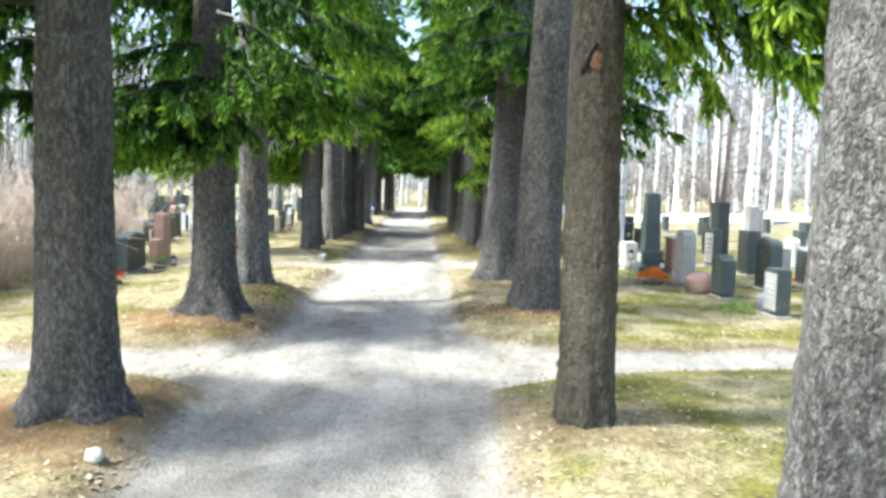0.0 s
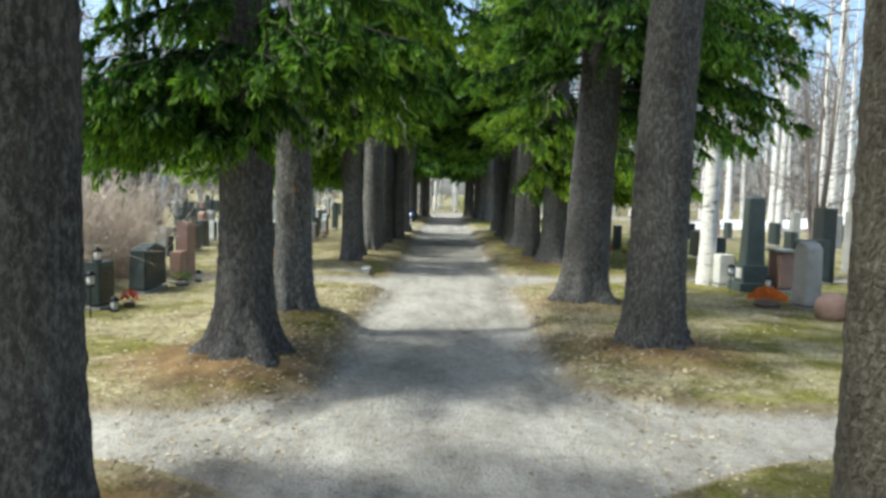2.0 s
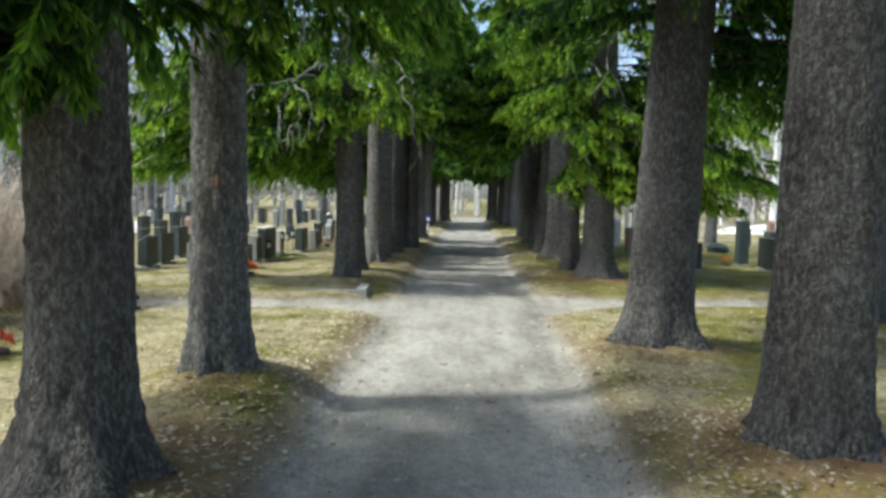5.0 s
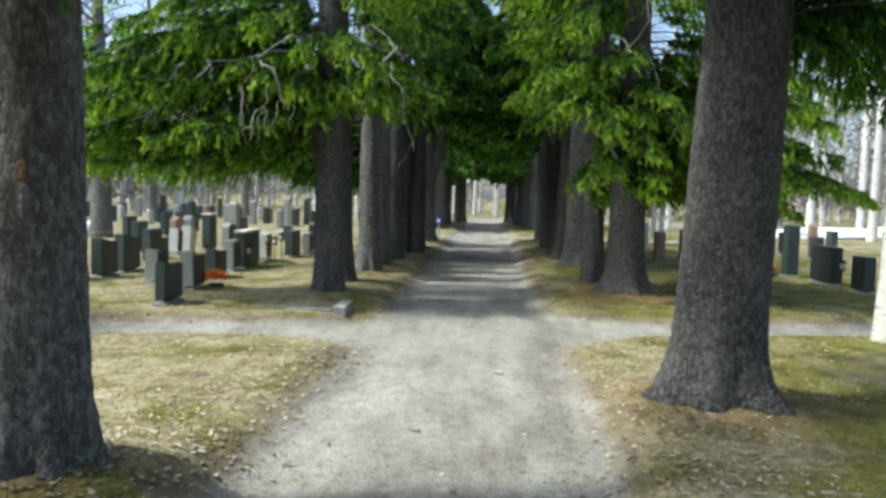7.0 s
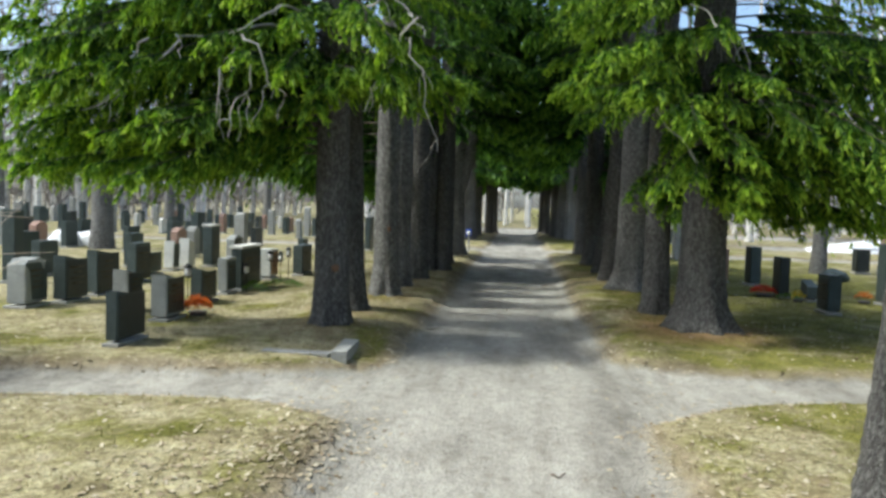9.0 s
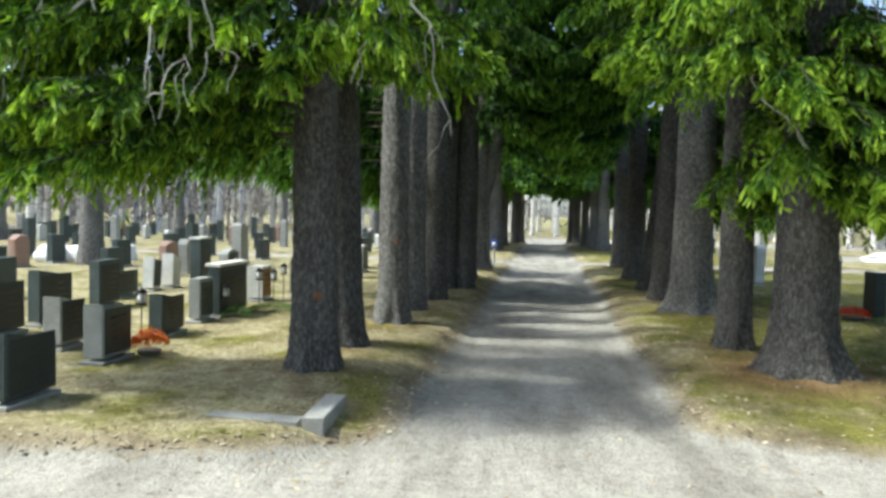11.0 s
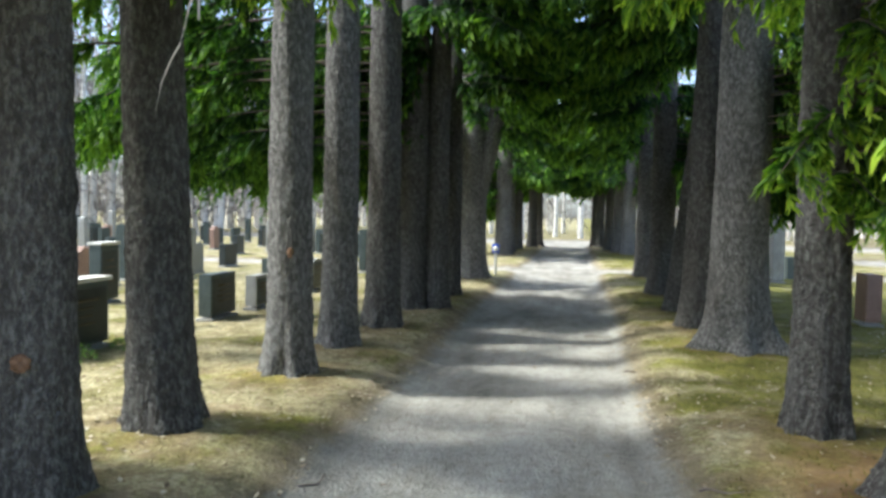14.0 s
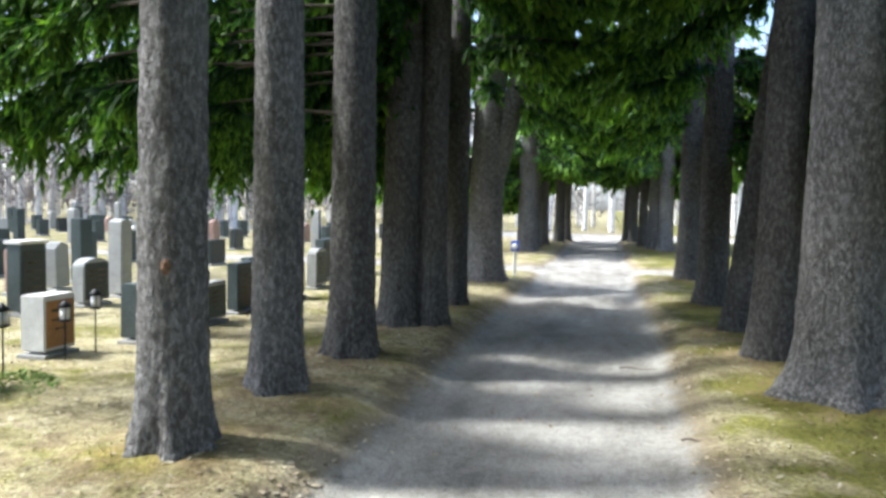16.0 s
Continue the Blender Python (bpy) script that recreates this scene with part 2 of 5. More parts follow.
M_GREY = stone_material("rough_grey_granite", (0.20, 0.20, 0.195), (0.50, 0.50, 0.48), 0.85)
M_PALE = stone_material("pale_limestone", (0.52, 0.52, 0.50), (0.74, 0.73, 0.70), 0.8)
M_RED = stone_material("red_granite", (0.22, 0.12, 0.095), (0.50, 0.34, 0.28), 0.6)
# rough split granite, paled further for the sun on the stones' sides
M_SIDE = stone_material("split_granite_side", (0.20, 0.21, 0.21), (0.46, 0.475, 0.475), 0.9)
M_GOLD = plain_material("gilded_lettering", (0.075, 0.06, 0.035), 0.6, 0.2)
M_RUSTFACE = stone_material("brown_polished_face", (0.20, 0.095, 0.035), (0.44, 0.23, 0.09), 0.45)
M_IRON = plain_material("black_iron", (0.02, 0.02, 0.022), 0.5, 0.5)
M_WHITE = plain_material("white_enamel", (0.80, 0.80, 0.78), 0.35, var=0.05)
M_POLE = plain_material("galvanised_pole", (0.50, 0.51, 0.50), 0.5, 0.4, var=0.15)
M_ORANGE = plain_material("orange_heather", (0.66, 0.19, 0.03), 0.8, var=0.5, scale=40)
M_REDFL = plain_material("red_flowers", (0.62, 0.045, 0.02), 0.7, var=0.4, scale=40)
M_GREENPL = plain_material("green_plant", (0.11, 0.20, 0.035), 0.7, var=0.5, scale=30)
M_BLUE = plain_material("blue_plastic", (0.04, 0.10, 0.55), 0.35, var=0.1)
M_POT = plain_material("clay_pot", (0.12, 0.11, 0.10), 0.8)
M_GLASS = plain_material("frosted_candle_glass", (0.72, 0.71, 0.68), 0.3, var=0.1)
M_YELLOW = plain_material("yellow_flowers", (0.70, 0.52, 0.04), 0.7, var=0.3, scale=40)
M_TWIGHAZE = plain_material("far_twigs", (0.22, 0.195, 0.18), 0.95)


# ---- mesh helpers ----
def mesh_np(name, verts, faces, mat, floats=None, smooth=False):
    """A mesh from arrays; faces is an (n, 3) or (n, 4) array."""
    verts, faces = np.asarray(verts, np.float32), np.asarray(faces, np.int32)
    me = bpy.data.meshes.new(name)
    k = faces.shape[1]
    me.vertices.add(len(verts))
    me.vertices.foreach_set("co", verts.ravel())
    me.loops.add(faces.size)
    me.loops.foreach_set("vertex_index", faces.ravel())
    me.polygons.add(len(faces))
    me.polygons.foreach_set("loop_start", np.arange(0, faces.size, k, dtype=np.int32))
    if smooth:
        me.polygons.foreach_set("use_smooth", np.ones(len(faces), bool))
    for key, values in (floats or {}).items():
        me.attributes.new(key, "FLOAT", "POINT").data.foreach_set("value", np.asarray(values, np.float32))
    me.materials.append(mat)
    me.update(calc_edges=True)
    return me


def part(name, data, mat, parent, label="", at=(0, 0, 0)):
    """One mesh object under a thing or a part; data is a bmesh or a mesh."""
    if isinstance(data, bmesh.types.BMesh):
        me = bpy.data.meshes.new(name)
        data.to_mesh(me)
        data.free()
        me.materials.append(mat)
    else:
        me = data
    ob = new(name, me)
    ob.parent = parent
    ob.location = at
    if label:
        ob["label"] = label
    return ob


def thing(name, x, y, label, category, group="", turn=0.0, z=None):
    e = new(name)
    e.empty_display_size = 0.2
    e.matrix_basis = pose(x, y, height(x, y) if z is None else z, 0, 0, turn)
    return tagged(e, label, category, group)


def tube(points, radii, sides=6):
    """Vertices and quads of a tube along points."""
    pts = np.asarray(points, float)
    n = len(pts)
    tan = np.gradient(pts, axis=0)
    tan /= np.linalg.norm(tan, axis=1, keepdims=True) + 1e-9
    ref = np.where(np.abs(tan[:, 2:3]) > 0.9, [[1.0, 0, 0]], [[0, 0, 1.0]])
    u = np.cross(tan, ref)
    u /= np.linalg.norm(u, axis=1, keepdims=True) + 1e-9
    w = np.cross(tan, u)
    a = np.linspace(0, 2 * np.pi, sides, endpoint=False)
    ring = np.cos(a)[None, :, None] * u[:, None] + np.sin(a)[None, :, None] * w[:, None]
    verts = (pts[:, None] + ring * np.asarray(radii, float)[:, None, None]).reshape(-1, 3)
    i, j = np.meshgrid(np.arange(n - 1), np.arange(sides), indexing="ij")
    k = (j + 1) % sides
    faces = np.stack([i * sides + j, i * sides + k, (i + 1) * sides + k, (i + 1) * sides + j], -1).reshape(-1, 4)
    return verts, faces


def joined(pieces):
    vs, fs, off = [], [], 0
    for v, f in pieces:
        vs.append(v)
        fs.append(np.asarray(f) + off)
        off += len(v)
    return np.concatenate(vs), np.concatenate(fs)


def box_bm(sx, sy, sz, bevel=0.015, z0=0.0, segs=2):
    bm = bmesh.new()
    bmesh.ops.create_cube(bm, size=1)
    for v in bm.verts:
        v.co = Vector((v.co.x * sx, v.co.y * sy, (v.co.z + 0.5) * sz + z0))
    if bevel:
        bmesh.ops.bevel(bm, geom=bm.edges[:], offset=bevel, segments=segs, affect="EDGES", profile=0.6)
    return bm


def lathe_bm(profile, sides=20):
    """A turned body from (radius, z) pairs."""
    bm = bmesh.new()
    rings = []
    for r, z in profile:
        rings.append([bm.verts.new((r * math.cos(2 * math.pi * k / sides), r * math.sin(2 * math.pi * k / sides), z)) for k in range(sides)])
    for a, b in zip(rings, rings[1:]):
        for k in range(sides):
            f = bm.faces.new((a[k], a[(k + 1) % sides], b[(k + 1) % sides], b[k]))
            f.smooth = True
    bm.faces.new(list(reversed(rings[0])))
    bm.faces.new(rings[-1])
    return bm


# ---- plan ----
# spruces: side, x, y, trunk width, lowest needles inside and outside the avenue, reach inside and outside, lean in x and y
SPRUCES = [
    # the first two stand unseen behind the start, added only for their shade
    ("L", -2.30, 1.60, 0.48, 3.20, 2.40, 2.00, 2.60, 0.0, 0.0),
    ("R", 2.35, 3.00, 0.50, 3.20, 2.40, 2.00, 2.60, 0.0, 0.0),
    ("L", -2.45, 5.90, 0.48, 3.20, 1.40, 1.80, 2.60, 0.0, 0.0),
    ("R", 2.42, 7.60, 0.66, 3.60, 2.10, 1.60, 2.80, 0.0, 0.0),
    ("L", -2.06, 10.40, 0.55, 3.10, 1.60, 1.80, 3.00, 0.0, 0.0),
    ("R", 1.83, 10.30, 0.42, 4.00, 2.50, 1.50, 2.70, 0.0, 0.0),
    ("L", -2.18, 14.62, 0.54, 2.30, 1.65, 2.30, 2.20, 0.0, 0.0),
    ("R", 2.29, 15.65, 0.66, 3.00, 2.50, 2.00, 2.70, 0.030, 0.0),
    ("L", -2.13, 16.75, 0.46, 2.50, 3.30, 2.10, 2.00, 0.0, 0.0),
    ("R", 2.15, 19.20, 0.72, 2.90, 2.20, 2.00, 2.90, 0.050, 0.0),
    ("L", -2.46, 25.30, 0.46, 2.60, 1.45, 2.00, 4.30, 0.0, 0.0),
    ("L", -2.52, 26.70, 0.47, 2.90, 1.60, 1.90, 3.90, -0.03, 0.0),
    ("R", 2.70, 26.40, 0.64, 2.70, 1.15, 2.00, 3.50, 0.0, 0.0),
    ("R", 2.30, 27.68, 0.40, 3.30, 1.15, 1.60, 2.80, 0.0, 0.0),
    ("L", -2.32, 28.67, 0.44, 4.30, 3.20, 2.30, 2.00, 0.0, 0.0),
    ("L", -2.33, 30.25, 0.43, 4.50, 2.00, 2.40, 2.70, 0.0, 0.0),
    ("R", 2.51, 31.60, 0.70, 4.20, 1.30, 2.30, 2.90, 0.0, 0.0),
    ("L", -2.19, 31.80, 0.48, 4.50, 1.60, 2.40, 3.20, 0.0, 0.0),
    ("R", 2.25, 33.12, 0.47, 4.00, 1.40, 2.40, 2.60, 0.025, 0.0),
    ("L", -2.29, 34.02, 0.54, 4.00, 1.70, 2.40, 3.00, 0.0, 0.0),
    ("L", -1.86, 34.10, 0.40, 4.00, 2.40, 2.30, 2.40, 0.0, 0.0),
    ("R", 2.18, 34.95, 0.37, 3.80, 1.40, 2.40, 2.60, 0.11, 0.0),
    ("L", -1.99, 36.30, 0.39, 3.50, 1.60, 2.50, 2.60, 0.0, 0.0),
    ("R", 2.25, 37.90, 0.52, 3.20, 1.50, 2.50, 2.60, 0.0, 0.0),
    ("L", -2.15, 40.40, 0.76, 3.00, 1.50, 2.60, 2.60, 0.0, 0.0),
    ("R", 2.36, 42.70, 0.58, 2.80, 2.10, 2.60, 2.60, 0.0, 0.0),
    ("L", -2.50, 52.00, 0.66, 2.60, 1.30, 2.70, 2.60, 0.0, 0.0),
    ("L", -2.45, 54.60, 0.46, 2.60, 1.30, 2.70, 2.60, 0.0, 0.0),
    ("R", 2.75, 55.20, 0.60, 2.50, 2.10, 2.70, 2.60, 0.0, 0.0),
    ("R", 2.38, 56.60, 0.50, 2.50, 2.10, 2.60, 2.60, 0.0, 0.0),
    ("L", -2.30, 57.40, 0.46, 2.60, 1.30, 2.60, 2.60, 0.0, 0.0),
    ("R", 2.05, 59.10, 0.42, 2.60, 2.10, 2.60, 2.60, 0.0, 0.0),
    ("L", -1.80, 60.60, 0.48, 2.70, 2.10, 2.40, 2.60, 0.0, 0.0),
    ("R", 1.75, 62.40, 0.46, 2.80, 2.10, 2.40, 2.60, 0.0, 0.0),
    ("L", -1.60, 63.60, 0.44, 2.80, 2.10, 2.40, 2.60, 0.0, 0.0),
    ("R", 1.50, 64.50, 0.44, 2.80, 2.10, 2.40, 2.60, 0.0, 0.0),
]
TREE_XY = np.array([(s[1], s[2]) for s in SPRUCES])
TREE_UP = np.full(len(SPRUCES), 0.085)
TREE_UP[[6, 7, 8, 9]] = (0.15, 0.12, 0.27, 0.14)


def smooth01(t):
    t = np.clip(t, 0, 1)
    return t * t * (3 - 2 * t)


def wave(x, y, k, seed):
    return (np.sin(k * x + 1.7 * seed) * np.cos(0.83 * k * y - 2.3 * seed) + np.sin(0.61 * k * (x + y) + seed) + np.cos(1.37 * k * (x - 0.7 * y) + 3.1 * seed)) / 3


def gravel_amount(x, y):
    """How much of the ground is path: 1 on the gravel, 0 on the grass."""
    half = 1.28 + 0.10 * wave(x * 0.3, y, 0.9, 1.0)
    main = smooth01((half + 0.30 - np.abs(x + 0.08)) / 0.6) * (y < 68)
    c1 = np.abs(y - (12.72 + 0.07 * x))
    w1 = 0.55 + 0.75 * np.exp(-((np.abs(x) - 1.0).clip(0) / 0.9) ** 2)
    c2 = np.abs(y - (22.85 + 0.17 * x))
    w2 = 0.60 + 0.75 * np.exp(-((np.abs(x) - 1.0).clip(0) / 0.9) ** 2)
    c3 = np.abs(y - (45.6 + 0.02 * x))
    far = smooth01((y - 65.5) / 1.0) * smooth01((78 - y) / 2.0)
    side = smooth01((x - 11) / 1.0) * smooth01((y - 52.0) / 0.8) * smooth01((58.5 - y) / 0.8)
    cross = [smooth01((w + 0.25 - c) / 0.5) for c, w in ((c1, w1), (c2, w2), (c3, 1.3))]
    return np.maximum.reduce([main, *cross, far, side])


def height(x, y):
    x, y = np.asarray(x, float), np.asarray(y, float)
    g = gravel_amount(x, y)
    d2 = (x[..., None] - TREE_XY[:, 0]) ** 2 + (y[..., None] - TREE_XY[:, 1]) ** 2
    z = -0.07 + (TREE_UP * np.exp(-d2 / 0.75)).max(-1) + 0.02 * wave(x, y, 1.1, 2.0) * (1 - g)
    z = z * (1 - g) + g * (-0.21 + 0.012 * wave(x, y, 2.1, 4.0))
    z = z - 0.10 * np.exp(-((x + 1.72) ** 2 / 0.10 + (y - 23.95) ** 2 / 0.6))
    return float(z) if z.ndim == 0 else z


# ---- ground ----
def build_ground():
    xs = np.concatenate([-np.geomspace(9, 420, 34)[::-1], np.arange(-8.9, -3.5, 0.2), np.arange(-3.5, 3.5, 0.09), np.arange(3.5, 8.9, 0.2), np.geomspace(9, 420, 34)])
    ys = np.concatenate([-np.geomspace(4, 300, 18)[::-1], np.arange(-3.6, 4, 0.4), np.arange(4, 34, 0.10), np.arange(34, 48, 0.2), np.arange(48, 82, 0.5), np.geomspace(84, 900, 26)])
    gx, gy = np.meshgrid(xs, ys)
    x, y = gx.ravel(), gy.ravel()
    z, g = height(x, y), gravel_amount(x, y)
    rng = np.random.default_rng(3)
    z = z + np.where((np.abs(x) < 9) & (y > 3) & (y < 48), rng.normal(0, 0.004, len(x)), 0)
    d2 = (x[:, None] - TREE_XY[:, 0]) ** 2 + (y[:, None] - TREE_XY[:, 1]) ** 2
    strong = np.full(len(TREE_XY), 0.55)
    strong[[3, 4, 6, 7, 9, 12]] = (0.9, 0.95, 1.05, 0.9, 0.7, 0.9)
    needle = (strong * np.exp(-d2 / 2.1)).max(1)
    nx = len(xs)
    i, j = np.meshgrid(np.arange(len(ys) - 1), np.arange(nx - 1), indexing="ij")
    a = (i * nx + j).ravel()
    faces = np.stack([a, a + 1, a + nx + 1, a + nx], 1)
    me = mesh_np("ground", np.stack([x, y, z], 1), faces, M_GROUND, {"gravel": g, "needle": needle}, smooth=True)
    tagged(new("ground", me), "straw-coloured spring grass crossed by pale gravel footpaths", "ground", kind="structure")


build_ground()


# ---- spruces ----
def trunk_mesh(rng, r, top, lean, fine, spread, roots=(), fork=False):
    zs = np.concatenate([np.arange(-0.30, 0.9, 0.045 if fine else 0.09), np.arange(0.9, 5.2, 0.075 if fine else 0.2), np.linspace(5.2, top, 16)])
    sides = 44 if fine else 22
    a = np.linspace(0, 2 * np.pi, sides, endpoint=False)
    lobes = rng.integers(5, 8)
    ph = rng.uniform(0, 6.28, 4)
    zz, aa = np.meshgrid(zs, a, indexing="ij")
    zc = np.clip(zz, 0, None)
    rad = r * (1 - 0.45 * (zc / top) - 0.45 * (zc / top) ** 3)
    flare = np.exp(-np.clip(zz + 0.05, 0, None) / 0.23)
    root = 0.5 + 0.5 * np.sin(lobes * aa + ph[0] + 0.8 * np.sin(aa + ph[1]))
    rad = rad * (1 + spread * (flare * (0.25 + 0.75 * root ** 1.6) + 0.17 * np.exp(-zc / 0.6)))
    rad = rad * (1 + 0.030 * np.sin(3 * aa + ph[2] + 0.7 * zz) + 0.020 * np.sin(7 * aa + 2.3 * zz + ph[3]))
    for az, out, width, tall in roots:
        off = (aa - radians(az) + np.pi) % (2 * np.pi) - np.pi
        rad = rad + r * out * np.exp(-(off / width) ** 2) * np.exp(-np.clip(zz + 0.05, 0, None) / tall)
    rad = rad + rng.normal(0, 0.0055 if fine else 0.003, rad.shape) * np.clip(1.2 - zz / 9, 0.2, 1)
    bend = 0.03 * np.sin(0.55 * zz + ph[1])
    x = rad * np.cos(aa) + lean[0] * zc + bend * zc * 0.15
    y = rad * np.sin(aa) + lean[1] * zc
    n = len(zs)
    i, j = np.meshgrid(np.arange(n - 1), np.arange(sides), indexing="ij")
    k = (j + 1) % sides
    faces = np.stack([i * sides + j, i * sides + k, (i + 1) * sides + k, (i + 1) * sides + j], -1).reshape(-1, 4)
    verts = np.stack([x, y, zz], -1).reshape(-1, 3)
    if fork:
        p = np.linspace(0, 1, 14)[:, None]
        pts = np.array([[0.10, 0, 2.1]]) * (1 - p) + np.array([[0.75, 0.2, 9.0]]) * p
        pts[:, 0] += 0.35 * np.sin(np.pi * p[:, 0])
        verts, faces = joined([(verts, faces), tube(pts, np.linspace(0.26, 0.10, 14), 18)])
    return verts, faces


def unit(v):
    return v / (np.linalg.norm(v, axis=-1, keepdims=True) + 1e-9)


def bough(rng, z0, az, length, up, droop, twigs, fingers, size, hang, r_trunk, kites):
    """One drooping branch: its axis, and needle sprigs (four-cornered kites) with their tone from inside to tip."""
    s = np.linspace(0, 1, 9)
    side_bend = rng.normal(0, 0.18)
    ang = az + side_bend * s
    hor = r_trunk * 0.7 + length * s
    px, py = np.cos(ang) * hor, np.sin(ang) * hor
    px = px + 0.05 * np.sin(6 * s + az * 3) * s
    pz = z0 + 0.06 * np.sin(5 * s + az * 7) * s + length * (up * s - droop * s**2 + 0.30 * droop * np.clip(s - 0.65, 0, 1) ** 2 * 4)
    axis = np.stack([px, py, pz], 1)
    u = np.sort(rng.uniform(0.10, 1.0, twigs))
    at = np.stack([np.interp(u, s, axis[:, c]) for c in range(3)], 1)
    tan = unit(np.stack([np.interp(u, s, np.gradient(axis[:, c])) for c in range(3)], 1))
    lat = unit(np.cross(tan, [0, 0, 1.0])) * np.where(rng.random(twigs) < 0.5, 1, -1)[:, None]
    tl = (0.17 + 0.55 * np.clip(length * 0.34, 0.3, 0.95) * (1 - u) ** 0.7 * np.clip(u * 3.2, 0.3, 1)) * rng.uniform(0.6, 1.25, twigs)
    d0 = unit(0.75 * tan + rng.uniform(0.35, 1.0, (twigs, 1)) * lat + np.stack([np.zeros(twigs), np.zeros(twigs), rng.uniform(-0.55, 0.18, twigs)], 1))
    hg = rng.uniform(0.35, 1.2, twigs) * hang
    w = (np.arange(fingers) + rng.uniform(0.1, 1.0, (twigs, fingers))) / fingers
    pos = at[:, None] + tl[:, None, None] * (w[..., None] * d0[:, None])
    pos[..., 2] -= tl[:, None] * hg[:, None] * w**1.7
    tdir = np.repeat(d0[:, None], fingers, 1).copy()
    tdir[..., 2] -= 1.5 * hg[:, None] * w**0.7
    tdir = unit(tdir)
    cross = unit(np.cross(tdir, [0.05, 0.03, 1.0]))
    swing = np.where(np.arange(fingers) % 2 == 0, 1.0, -1.0) * rng.uniform(0.25, 0.95, (twigs, fingers))
    fdir = 0.55 * tdir + 0.42 * swing[..., None] * cross + rng.normal(0, 0.26, tdir.shape)
    fdir[..., 2] -= rng.uniform(0.10, 0.95, (twigs, 1)) * rng.uniform(0.6, 1.2, (twigs, fingers))
    fdir = unit(fdir)
    ln = size * rng.uniform(0.55, 1.35, (twigs, fingers)) * (1.15 - 0.35 * w)
    tip_tone = np.clip(0.22 * u[:, None] + 0.40 * w + rng.normal(0, 0.06, w.shape), 0, 1)
    quads, tip_tones = [], []
    for k in range(kites):
        kd = unit(fdir + rng.normal(0, 0.13 if kites > 1 else 0.05, fdir.shape))
        side = unit(np.cross(kd, rng.normal(0, 1, fdir.shape))) * (ln * (0.105 if kites > 1 else 0.16))[..., None]
        run = kd * ln[..., None]
        start = pos - run * 0.12
        quads.append(np.stack([start, start + run * 0.42 - side, start + run, start + run * 0.42 + side], 2).reshape(-1, 4, 3))
        tip_tones.append(np.stack([tip_tone - 0.15, tip_tone + 0.14, tip_tone + 0.42, tip_tone + 0.14], -1).reshape(-1, 4))
    return axis, np.concatenate(quads), np.concatenate(tip_tones).ravel()


